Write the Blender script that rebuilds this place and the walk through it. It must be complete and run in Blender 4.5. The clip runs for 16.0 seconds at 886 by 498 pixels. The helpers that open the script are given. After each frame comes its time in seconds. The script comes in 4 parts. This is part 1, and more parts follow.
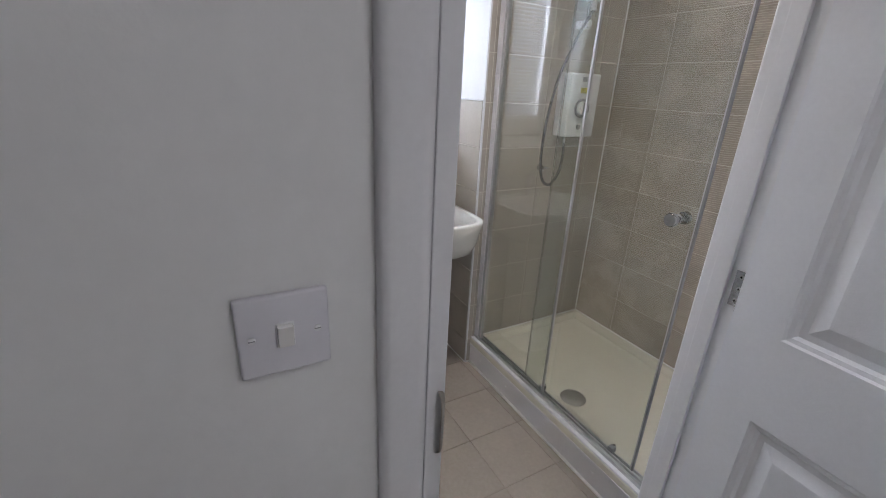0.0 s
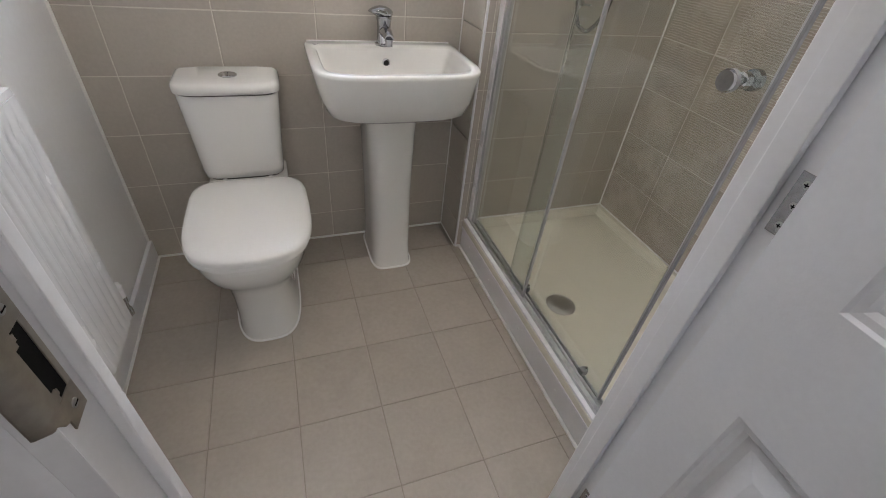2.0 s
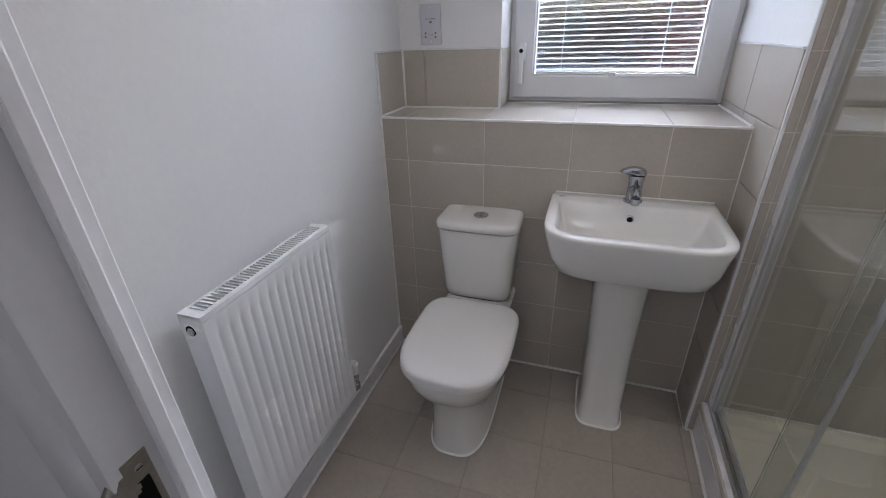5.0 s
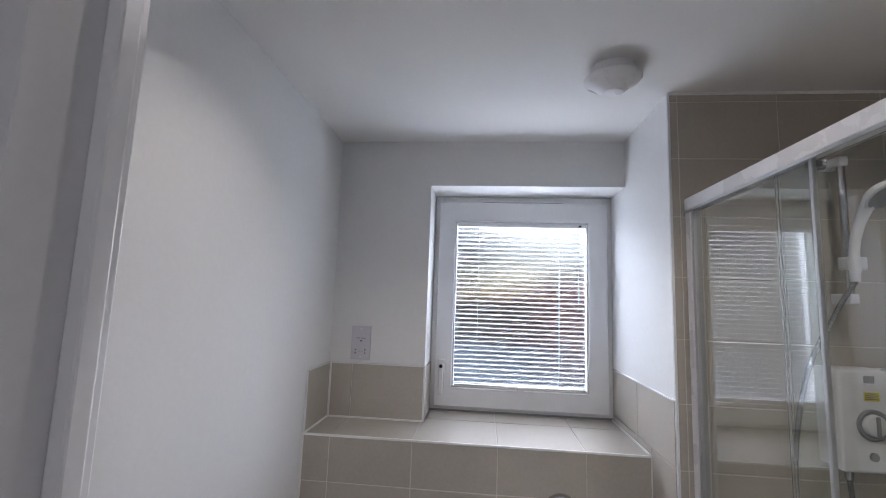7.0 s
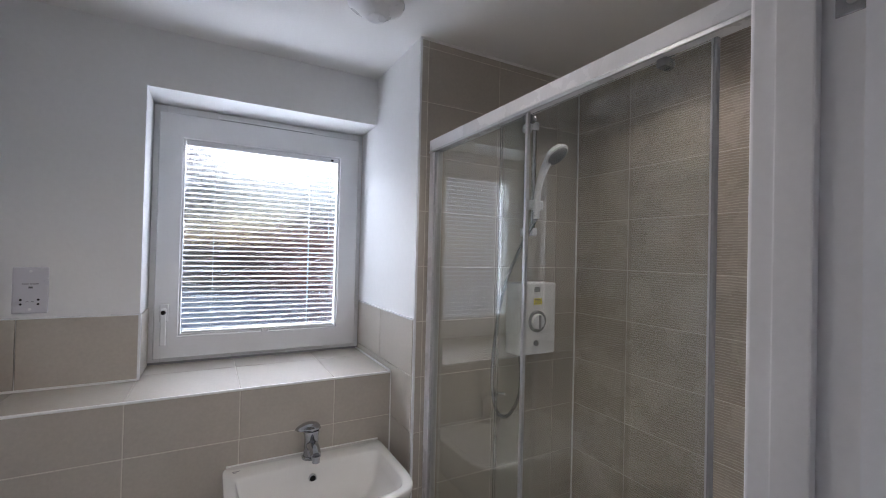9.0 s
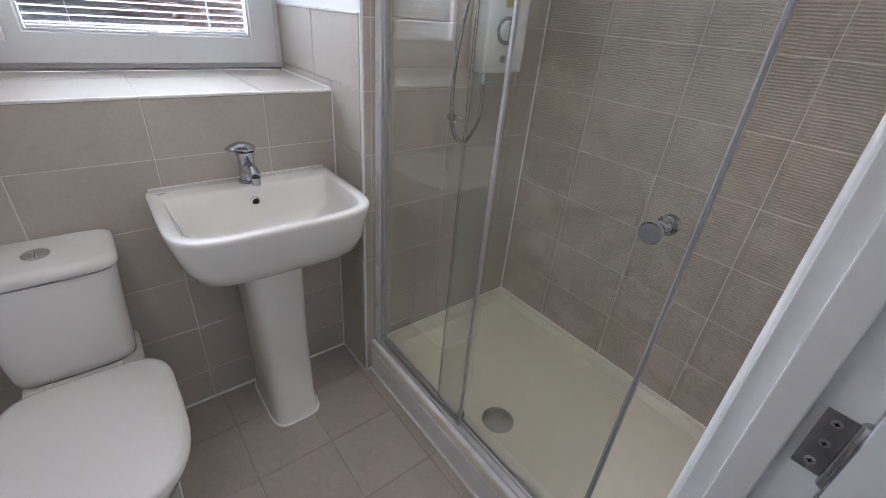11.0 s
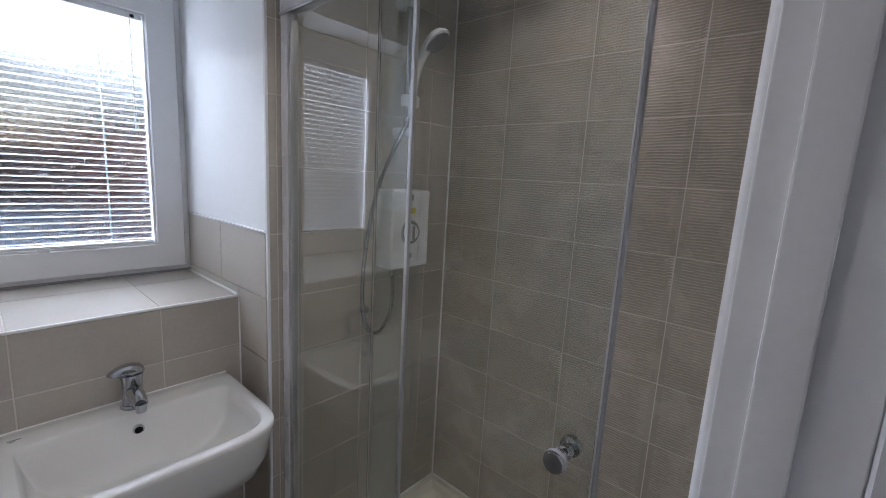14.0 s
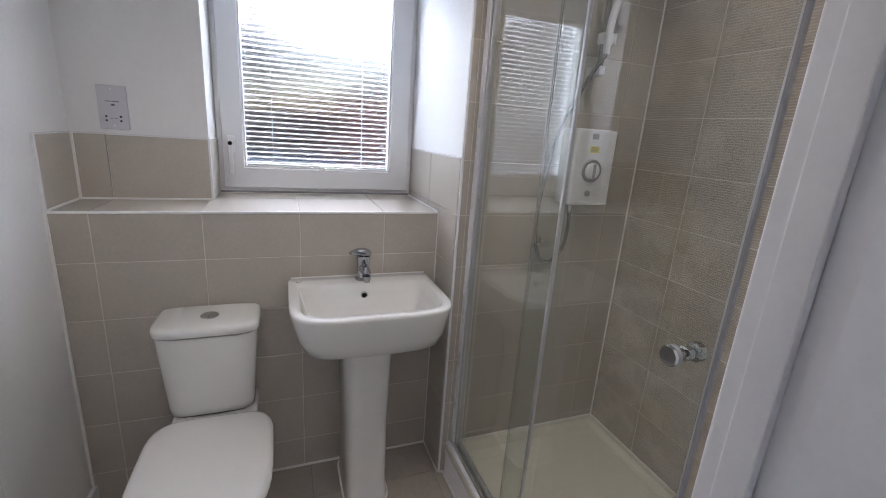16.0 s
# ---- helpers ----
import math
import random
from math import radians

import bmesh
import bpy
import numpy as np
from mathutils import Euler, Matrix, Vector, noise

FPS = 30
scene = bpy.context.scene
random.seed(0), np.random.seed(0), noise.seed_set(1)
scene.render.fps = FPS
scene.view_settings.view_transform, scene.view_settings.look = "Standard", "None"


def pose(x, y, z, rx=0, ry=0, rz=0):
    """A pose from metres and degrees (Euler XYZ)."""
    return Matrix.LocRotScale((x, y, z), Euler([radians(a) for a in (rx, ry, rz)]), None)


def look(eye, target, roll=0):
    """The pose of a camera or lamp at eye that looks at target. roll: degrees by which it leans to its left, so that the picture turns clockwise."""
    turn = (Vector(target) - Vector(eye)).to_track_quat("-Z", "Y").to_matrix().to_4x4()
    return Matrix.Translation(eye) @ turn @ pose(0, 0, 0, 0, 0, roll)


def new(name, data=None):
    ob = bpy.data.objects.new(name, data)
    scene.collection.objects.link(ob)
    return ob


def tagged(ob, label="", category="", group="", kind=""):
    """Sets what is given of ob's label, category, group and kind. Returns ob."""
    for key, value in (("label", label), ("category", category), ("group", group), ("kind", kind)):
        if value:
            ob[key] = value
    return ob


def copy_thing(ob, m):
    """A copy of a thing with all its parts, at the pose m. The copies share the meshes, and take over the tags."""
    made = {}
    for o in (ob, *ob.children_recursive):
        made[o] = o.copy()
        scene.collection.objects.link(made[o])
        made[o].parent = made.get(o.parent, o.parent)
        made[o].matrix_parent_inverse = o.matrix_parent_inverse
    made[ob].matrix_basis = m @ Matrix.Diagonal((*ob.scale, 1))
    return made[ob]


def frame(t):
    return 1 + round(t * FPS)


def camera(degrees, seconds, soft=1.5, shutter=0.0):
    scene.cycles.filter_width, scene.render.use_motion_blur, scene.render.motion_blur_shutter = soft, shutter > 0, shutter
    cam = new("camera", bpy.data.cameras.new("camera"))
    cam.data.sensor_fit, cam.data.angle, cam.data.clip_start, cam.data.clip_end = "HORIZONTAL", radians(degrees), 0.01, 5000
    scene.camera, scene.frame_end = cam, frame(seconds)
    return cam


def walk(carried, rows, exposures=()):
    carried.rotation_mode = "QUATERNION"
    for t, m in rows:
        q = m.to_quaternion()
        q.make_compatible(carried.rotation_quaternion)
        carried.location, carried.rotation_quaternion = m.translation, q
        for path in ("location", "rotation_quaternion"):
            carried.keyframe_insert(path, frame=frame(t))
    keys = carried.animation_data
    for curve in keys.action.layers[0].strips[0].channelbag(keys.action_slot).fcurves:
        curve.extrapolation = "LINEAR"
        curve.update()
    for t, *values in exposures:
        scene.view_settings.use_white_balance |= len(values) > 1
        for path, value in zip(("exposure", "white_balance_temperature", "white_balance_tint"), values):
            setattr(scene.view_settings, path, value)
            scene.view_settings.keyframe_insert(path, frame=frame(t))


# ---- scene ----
cam = camera(92.3, 16.0, soft=1.0)
PATH = [
    (0, (0.196, -1.807, 1.379), (1.117, -0.18, 0.668), 2.7),
    (0.5, (0.283, -1.834, 1.355), (1.189, -0.287, 0.468), 2.7),
    (1, (0.42, -1.832, 1.311), (1.285, -0.346, 0.289), 6.3),
    (1.5, (0.512, -1.752, 1.267), (1.307, -0.319, 0.121), 8.0),
    (2, (0.596, -1.661, 1.24), (1.21, -0.214, 0.004), 6.6),
    (2.5, (0.688, -1.64, 1.25), (1.039, -0.151, -0.039), 6.5),
    (3, (0.754, -1.627, 1.261), (0.752, -0.132, -0.067), 6.5),
    (5.5, (0.786, -1.569, 1.433), (0.179, 0.188, 0.695), -1.3),
    (6, (0.749, -1.578, 1.483), (0.2, 0.272, 0.958), -0.4),
    (6.5, (0.694, -1.6, 1.552), (0.308, 0.36, 1.469), 1.1),
    (7, (0.671, -1.631, 1.62), (0.478, 0.345, 1.859), 2.0),
    (7.5, (0.645, -1.645, 1.64), (0.635, 0.32, 2.011), 2.1),
    (8, (0.627, -1.634, 1.658), (0.922, 0.302, 2.062), 1.3),
    (8.5, (0.616, -1.608, 1.623), (1.386, 0.216, 1.903), 0.8),
    (9, (0.634, -1.568, 1.569), (1.594, 0.186, 1.592), 1.4),
    (9.5, (0.671, -1.498, 1.467), (1.651, 0.221, 1.174), 3.2),
    (10, (0.646, -1.442, 1.422), (1.693, 0.156, 0.829), 4.0),
    (12.5, (0.632, -1.368, 1.294), (1.847, -0.251, 0.163), 7.2),
    (13, (0.649, -1.364, 1.363), (1.968, -0.17, 0.45), 5.7),
    (13.5, (0.672, -1.384, 1.449), (2.101, -0.084, 0.931), 3.5),
    (14, (0.701, -1.386, 1.516), (2.179, -0.08, 1.185), 3.1),
    (14.5, (0.718, -1.395, 1.551), (2.206, -0.081, 1.313), 2.9),
    (15, (0.701, -1.413, 1.533), (2.188, -0.082, 1.395), 3.1),
    (15.5, (0.711, -1.465, 1.475), (1.832, 0.157, 1.14), 3.7),
    (16, (0.682, -1.606, 1.411), (1.378, 0.195, 0.89), 4.0),
]
walk(cam, [(t, look(eye, target, roll)) for t, eye, target, roll in PATH], exposures=(
    (0, 0.32, 6200, 14), (0.5, 0.37, 6300, 14), (1, 0.27, 6600, 13), (1.5, 0.28, 6500, 13), (2, 0.40, 6500, 13), (2.5, 0.40, 6400, 13),
    (3, 0.36, 6250, 14), (5.5, -0.30, 6050, 16), (6, -0.38, 6100, 16), (7, -0.30, 6150, 16), (8.5, -0.26, 6250, 16), (9, -0.32, 6200, 16),
    (10, -0.05, 6100, 16), (12.5, 0.30, 6000, 14), (13, 0.26, 5900, 14), (13.5, -0.16, 5850, 14), (14.5, -0.48, 6050, 16),
    (15, -0.34, 5950, 16), (15.5, -0.16, 6100, 16), (16, 0.04, 6200, 16)))

H = 2.343            # ceiling height
W = 1.276            # room face of the return wall
YS = -0.198          # end wall of the shower
XR = 2.058           # long shower wall
YW = 0.247           # window wall above the ledge
ZL = 1.103           # ledge
ZT = 1.333           # top of the half-height tiles
YF, YH = -1.344, -1.425   # room and hall faces of the door wall
YL = -1.362          # its room face beside the latch
XL, XJ = 0.418, 1.111     # faces of the door lining
XV = 0.425            # left edge of the window reveal
ZD = 2.0             # head of the door opening

# ---- world, lights ----
world = bpy.data.worlds.new("world")
scene.world = world
world.use_nodes = True
wt = world.node_tree
sky = wt.nodes.new("ShaderNodeTexSky")
sky.sky_type = 'NISHITA'
sky.sun_disc = False
sky.sun_elevation = radians(12)
sky.sun_rotation = radians(7)
sky.dust_density = 0.25
sky.ozone_density = 3.0
sky.air_density = 0.9
bg = wt.nodes["Background"]
bg.inputs[1].default_value = 0.085
wt.links.new(sky.outputs[0], bg.inputs[0])

sun_data = bpy.data.lights.new("sun", 'SUN')
sun_data.energy, sun_data.angle, sun_data.color = 3.0, radians(6), (1, 0.97, 0.93)
sun = new("sun", sun_data)
sun.matrix_world = look((0.85 + 0.120 * 10, 10, 1.6 + 0.2126 * 10), (0.85, 0, 1.6))


def lamp(name, kind, energy, color, m, size=0.1, size_y=None, spot=None, spread=180):
    d = bpy.data.lights.new(name, kind)
    d.energy, d.color = energy, color
    if kind == 'AREA':
        d.shape = 'RECTANGLE' if size_y else 'DISK'
        d.size = size
        if size_y:
            d.size_y = size_y
        d.spread = radians(spread)
    else:
        d.shadow_soft_size = size
    if spot:
        d.spot_size, d.spot_blend = radians(spot), 0.6
    o = new(name, d)
    o.matrix_world = m
    return o


lamp("sky_daylight", 'AREA', 200, (0.84, 0.92, 1.0), look((0.85, 1.35, 2.62), (0.85, 0.45, 1.62)), 1.8, 0.8)
DOWNLIGHTS = ((0.440, -0.769), (0.888, -0.770), (1.683, -0.763))
for lx, ly in DOWNLIGHTS:
    lamp("downlight_lamp", 'SPOT', 9.8, (1.0, 0.91, 0.80), look((lx, ly, H - 0.012), (lx, ly, 0)), 0.03, spot=138)
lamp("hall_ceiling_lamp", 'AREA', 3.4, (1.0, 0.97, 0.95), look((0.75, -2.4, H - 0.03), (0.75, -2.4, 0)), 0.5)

# ---- materials ----


def mat(name, base, rough=0.5, metal=0.0, vary=0.06, scale=6.0, grain=120.0, bump=0.0, bump_scale=200.0, rand=0.0, tint=None,
        spec=0.5, coat=0.0, rough_vary=0.08, patch=0.0):
    m = bpy.data.materials.new(name)
    m.use_nodes = True
    t = m.node_tree
    p = t.nodes["Principled BSDF"]
    p.inputs["Metallic"].default_value = metal
    p.inputs["Specular IOR Level"].default_value = spec
    p.inputs["Coat Weight"].default_value = coat
    p.inputs["Coat Roughness"].default_value = 0.06
    tc = t.nodes.new("ShaderNodeTexCoord")
    big = t.nodes.new("ShaderNodeTexNoise")
    big.inputs["Scale"].default_value = scale
    big.inputs["Detail"].default_value = 5
    small = t.nodes.new("ShaderNodeTexNoise")
    small.inputs["Scale"].default_value = grain
    small.inputs["Detail"].default_value = 3
    info = t.nodes.new("ShaderNodeObjectInfo")
    shift = t.nodes.new("ShaderNodeVectorMath")
    shift.operation = 'ADD'
    t.links.new(tc.outputs["Object"], shift.inputs[0])
    if rand or patch:
        mul = t.nodes.new("ShaderNodeMath")
        mul.operation = 'MULTIPLY'
        mul.inputs[1].default_value = 37.0
        t.links.new(info.outputs["Random"], mul.inputs[0])
        t.links.new(mul.outputs[0], shift.inputs[1])
    for n in (big, small):
        t.links.new(shift.outputs[0], n.inputs["Vector"])
    add = t.nodes.new("ShaderNodeMath")
    add.operation = 'ADD'
    t.links.new(big.outputs["Fac"], add.inputs[0])
    t.links.new(small.outputs["Fac"], add.inputs[1])
    last = add.outputs[0]
    if rand:
        r = t.nodes.new("ShaderNodeMath")
        r.operation = 'MULTIPLY_ADD'
        r.inputs[1].default_value = rand
        t.links.new(info.outputs["Random"], r.inputs[0])
        t.links.new(last, r.inputs[2])
        last = r.outputs[0]
    mr = t.nodes.new("ShaderNodeMapRange")
    mr.inputs["From Min"].default_value, mr.inputs["From Max"].default_value = 0.6, 1.4 + rand
    t.links.new(last, mr.inputs["Value"])
    mix = t.nodes.new("ShaderNodeMix")
    mix.data_type = 'RGBA'
    lo = [c * (1 - vary) for c in base]
    hi = [min(1, c * (1 + vary)) for c in (tint or base)]
    mix.inputs[6].default_value = (*lo, 1)
    mix.inputs[7].default_value = (*hi, 1)
    t.links.new(mr.outputs[0], mix.inputs[0])
    t.links.new(mix.outputs[2], p.inputs["Base Color"])
    rr = t.nodes.new("ShaderNodeMapRange")
    rr.inputs["To Min"].default_value, rr.inputs["To Max"].default_value = max(0.02, rough - rough_vary), min(1, rough + rough_vary)
    t.links.new(big.outputs["Fac"], rr.inputs["Value"])
    t.links.new(rr.outputs[0], p.inputs["Roughness"])
    if bump:
        bn = t.nodes.new("ShaderNodeTexNoise")
        bn.inputs["Scale"].default_value = bump_scale
        bn.inputs["Detail"].default_value = 4
        t.links.new(tc.outputs["Object"], bn.inputs["Vector"])
        b = t.nodes.new("ShaderNodeBump")
        b.inputs["Strength"].default_value = 0.5
        b.inputs["Distance"].default_value = bump
        t.links.new(bn.outputs["Fac"], b.inputs["Height"])
        t.links.new(b.outputs["Normal"], p.inputs["Normal"])
    return m


paint = mat("white_wall_paint", (0.78, 0.78, 0.78), 0.6, vary=0.025, scale=2.5, grain=60, bump=0.0006, bump_scale=90)
ceiling_paint = mat("ceiling_paint", (0.76, 0.75, 0.74), 0.75, vary=0.02, scale=2, bump=0.0005, bump_scale=120)
gloss_paint = mat("white_gloss_paint", (0.76, 0.76, 0.78), 0.32, vary=0.03, scale=9, bump=0.0003, bump_scale=60)
door_paint = mat("white_door_paint", (0.74, 0.75, 0.79), 0.38, vary=0.03, scale=7, bump=0.0004, bump_scale=320)
tile_mat = mat("beige_ceramic_tile", (0.44, 0.40, 0.348), 0.40, vary=0.06, scale=7, grain=90, rand=0.35, tint=(0.47, 0.43, 0.378), bump=0.0002, bump_scale=140)
floor_tile_mat = mat("taupe_floor_tile", (0.385, 0.343, 0.297), 0.42, vary=0.09, scale=9, grain=70, rand=0.4, tint=(0.42, 0.376, 0.33), bump=0.0003, bump_scale=150)
grout_mat = mat("pale_grout", (0.66, 0.62, 0.56), 0.85, vary=0.08, scale=15)
floor_grout_mat = mat("floor_grout", (0.30, 0.262, 0.225), 0.9, vary=0.15, scale=12)
sealant_mat = mat("white_sealant", (0.84, 0.835, 0.82), 0.35, vary=0.05, scale=14)
ceramic = mat("white_ceramic", (0.75, 0.74, 0.715), 0.10, vary=0.015, scale=4, rough_vary=0.04, coat=0.3)
seat_plastic = mat("white_seat_plastic", (0.77, 0.76, 0.745), 0.18, vary=0.015, scale=5)
socket_plastic = mat("socket_plastic", (0.60, 0.59, 0.64), 0.3, vary=0.02, scale=12)
switch_plastic = mat("switch_plastic", (0.70, 0.69, 0.74), 0.3, vary=0.02, scale=12)
plastic = mat("white_plastic", (0.77, 0.77, 0.79), 0.28, vary=0.02, scale=12)
upvc = mat("white_upvc", (0.78, 0.785, 0.80), 0.24, vary=0.02, scale=7)
tray_mat = mat("cream_tray_acrylic", (0.74, 0.71, 0.615), 0.22, vary=0.03, scale=6, bump=0.0002, bump_scale=180)
rad_mat = mat("radiator_enamel", (0.79, 0.79, 0.80), 0.25, vary=0.02, scale=8)
chrome = mat("chrome", (0.60, 0.61, 0.62), 0.09, 1.0, vary=0.05, scale=20, rough_vary=0.05)
strike_steel = mat("strike_steel", (0.40, 0.37, 0.33), 0.34, 1.0, vary=0.12, scale=30, rough_vary=0.1)
brushed = mat("brushed_steel", (0.50, 0.50, 0.49), 0.32, 1.0, vary=0.12, scale=30, rough_vary=0.1, bump=0.0002, bump_scale=300)
aluminium = mat("silver_profile", (0.62, 0.63, 0.64), 0.36, 1.0, vary=0.06, scale=16)
white_profile = mat("white_enclosure_profile", (0.76, 0.76, 0.78), 0.28, vary=0.03, scale=10)
screw_mat = mat("dark_screw", (0.16, 0.16, 0.165), 0.35, 1.0, vary=0.2, scale=60)
tap_chrome = mat("tap_chrome", (0.47, 0.48, 0.51), 0.07, 1.0, vary=0.08, scale=25, rough_vary=0.03)
knob_chrome = mat("knob_chrome", (0.48, 0.49, 0.50), 0.07, 1.0, vary=0.1, scale=30, rough_vary=0.04)
hinge_mat = mat("hinge_steel", (0.40, 0.40, 0.41), 0.24, 1.0, vary=0.2, scale=45, rough_vary=0.12)
# near-black: black plastic parts, and shade of holes and gaps put into colour
dark = mat("black_and_painted_shade", (0.012, 0.012, 0.012), 0.8, vary=0.3, scale=40, spec=0.1)
hose_metal = mat("ribbed_hose_metal", (0.36, 0.37, 0.38), 0.2, 1.0, vary=0.15, scale=40, rough_vary=0.08)
grey_plastic = mat("grey_plastic", (0.28, 0.285, 0.30), 0.35, vary=0.08, scale=25)
seal_grey = mat("grey_seal_strip", (0.27, 0.27, 0.285), 0.34, vary=0.06, scale=9)
yellow = mat("yellow_label", (0.72, 0.62, 0.05), 0.5, vary=0.06, scale=40)
ink = mat("grey_print", (0.12, 0.12, 0.13), 0.6, vary=0.1, scale=60)
blind_mat = mat("white_blind_slat", (0.80, 0.81, 0.83), 0.35, vary=0.03, scale=12)
carpet = mat("hall_carpet", (0.27, 0.24, 0.21), 0.95, vary=0.2, scale=12, grain=300, bump=0.004, bump_scale=400)
asphalt = mat("wet_paving", (0.40, 0.42, 0.47), 0.9, vary=0.3, scale=2, bump=0.01, bump_scale=50)
brick_mat = mat("red_brick", (0.52, 0.14, 0.09), 0.85, vary=0.25, scale=3, grain=14)
hedge_mat = mat("hedge_leaves", (0.055, 0.06, 0.035), 0.8, vary=0.5, scale=5, grain=25)
bark_mat = mat("dark_bark", (0.07, 0.055, 0.045), 0.9, vary=0.3, scale=9, bump=0.01, bump_scale=30)
roof_mat = mat("roof_slate", (0.09, 0.085, 0.09), 0.7, vary=0.3, scale=5)


def ridge_tile():
    m = mat("ridged_beige_tile", (0.415, 0.37, 0.315), 0.27, vary=0.06, scale=7, grain=90, rand=0.35, tint=(0.44, 0.395, 0.34))
    t = m.node_tree
    p = t.nodes["Principled BSDF"]
    tc = t.nodes.new("ShaderNodeTexCoord")
    w = t.nodes.new("ShaderNodeTexWave")
    w.wave_type, w.bands_direction, w.wave_profile = 'BANDS', 'Z', 'SIN'
    w.inputs["Scale"].default_value = 70
    w.inputs["Distortion"].default_value = 3.2
    w.inputs["Detail"].default_value = 1.0
    w.inputs["Detail Scale"].default_value = 0.35
    t.links.new(tc.outputs["Object"], w.inputs["Vector"])
    n = t.nodes.new("ShaderNodeTexNoise")
    n.inputs["Scale"].default_value = 5
    t.links.new(tc.outputs["Object"], n.inputs["Vector"])
    mul = t.nodes.new("ShaderNodeMath")
    mul.operation = 'MULTIPLY'
    t.links.new(w.outputs["Fac"], mul.inputs[0])
    t.links.new(n.outputs["Fac"], mul.inputs[1])
    b = t.nodes.new("ShaderNodeBump")
    b.inputs["Strength"].default_value = 1.0
    b.inputs["Distance"].default_value = 0.00015
    t.links.new(mul.outputs[0], b.inputs["Height"])
    t.links.new(b.outputs["Normal"], p.inputs["Normal"])
    return m


# paler tile tone: light caught on the ridge crests, put into colour
crest_highlight = mat("pale_crest_highlight", (0.56, 0.505, 0.44), 0.26, vary=0.06, scale=7, grain=90, rand=0.35)
ridged = ridge_tile()


def glass(name, color, rough=0.0, obscure=False):
    m = bpy.data.materials.new(name)
    m.use_nodes = True
    t = m.node_tree
    p = t.nodes["Principled BSDF"]
    p.inputs["Base Color"].default_value = (*color, 1)
    p.inputs["Roughness"].default_value = rough
    p.inputs["Transmission Weight"].default_value = 1.0
    p.inputs["IOR"].default_value = 1.52
    if obscure:
        tc = t.nodes.new("ShaderNodeTexCoord")
        mp = t.nodes.new("ShaderNodeMapping")
        mp.inputs["Scale"].default_value = (210, 1, 45)
        n = t.nodes.new("ShaderNodeTexNoise")
        n.inputs["Scale"].default_value = 1.0
        n.inputs["Detail"].default_value = 2
        b = t.nodes.new("ShaderNodeBump")
        b.inputs["Strength"].default_value = 1.0
        b.inputs["Distance"].default_value = 0.0042
        t.links.new(tc.outputs["Object"], mp.inputs["Vector"])
        t.links.new(mp.outputs[0], n.inputs["Vector"])
        t.links.new(n.outputs["Fac"], b.inputs["Height"])
        t.links.new(b.outputs["Normal"], p.inputs["Normal"])
    return m


clear_glass = glass("clear_shower_glass", (0.89, 0.925, 0.905))
obscure_glass = glass("obscure_window_glass", (0.96, 0.98, 0.99), 0.03, True)


def glow(name, color, strength):
    m = bpy.data.materials.new(name)
    m.use_nodes = True
    p = m.node_tree.nodes["Principled BSDF"]
    p.inputs["Base Color"].default_value = (0.8, 0.8, 0.8, 1)
    p.inputs["Emission Color"].default_value = (*color, 1)
    p.inputs["Emission Strength"].default_value = strength
    return m


led = glow("lit_led_lens", (1.0, 0.93, 0.82), 9)

# ---- shape helpers ----


def empty(name, at=(0, 0, 0)):
    e = new(name)
    e.location = at
    e.empty_display_size = 0.05
    return e


def mesh_of(bm, name, material, smooth=None):
    bmesh.ops.recalc_face_normals(bm, faces=bm.faces)
    me = bpy.data.meshes.new(name)
    bm.to_mesh(me)
    bm.free()
    me.materials.append(material)
    if smooth:
        for f in me.polygons:
            f.use_smooth = True
        me.set_sharp_from_angle(angle=radians(smooth))
    return me


def part(name, bm, material, parent=None, label="", smooth=None):
    ob = new(name, mesh_of(bm, name, material, smooth))
    if parent:
        ob.parent = parent
        ob.matrix_parent_inverse = Matrix.Translation(parent.location).inverted()
    if label:
        tagged(ob, label)
    return ob


def boxes(*spans, bevel=0.0, seg=2):
    """One bmesh of boxes given as (x0, x1, y0, y1, z0, z1)."""
    bm = bmesh.new()
    for x0, x1, y0, y1, z0, z1 in spans:
        m = Matrix.Translation(((x0 + x1) / 2, (y0 + y1) / 2, (z0 + z1) / 2)) @ Matrix.Diagonal((x1 - x0, y1 - y0, z1 - z0, 1))
        bmesh.ops.create_cube(bm, size=1, matrix=m)
    if bevel:
        bmesh.ops.bevel(bm, geom=bm.edges[:], offset=bevel, segments=seg, profile=0.6, affect='EDGES', clamp_overlap=True)
    return bm


def loft(rings, cap0=True, cap1=True):
    """Joins rings of equally many points into one skin."""
    bm = bmesh.new()
    vs = [[bm.verts.new(p) for p in r] for r in rings]
    n = len(rings[0])
    for a, b in zip(vs, vs[1:]):
        for i in range(n):
            bm.faces.new((a[i], a[(i + 1) % n], b[(i + 1) % n], b[i]))
    if cap0:
        bm.faces.new(vs[0][::-1])
    if cap1:
        bm.faces.new(vs[-1])
    return bm


def lathe(profile, at, axis='Z', n=32, hollow=False):
    """Turns (radius, height) pairs round an axis through at."""
    rings = []
    for r, h in profile:
        ring = []
        for i in range(n):
            a = 2 * math.pi * i / n
            c, s = r * math.cos(a), r * math.sin(a)
            d = {'Z': (c, s, h), 'Y': (c, h, s), 'X': (h, c, s)}[axis]
            ring.append((at[0] + d[0], at[1] + d[1], at[2] + d[2]))
        rings.append(ring)
    if hollow:
        return loft(rings + rings[:1], False, False)
    return loft(rings)


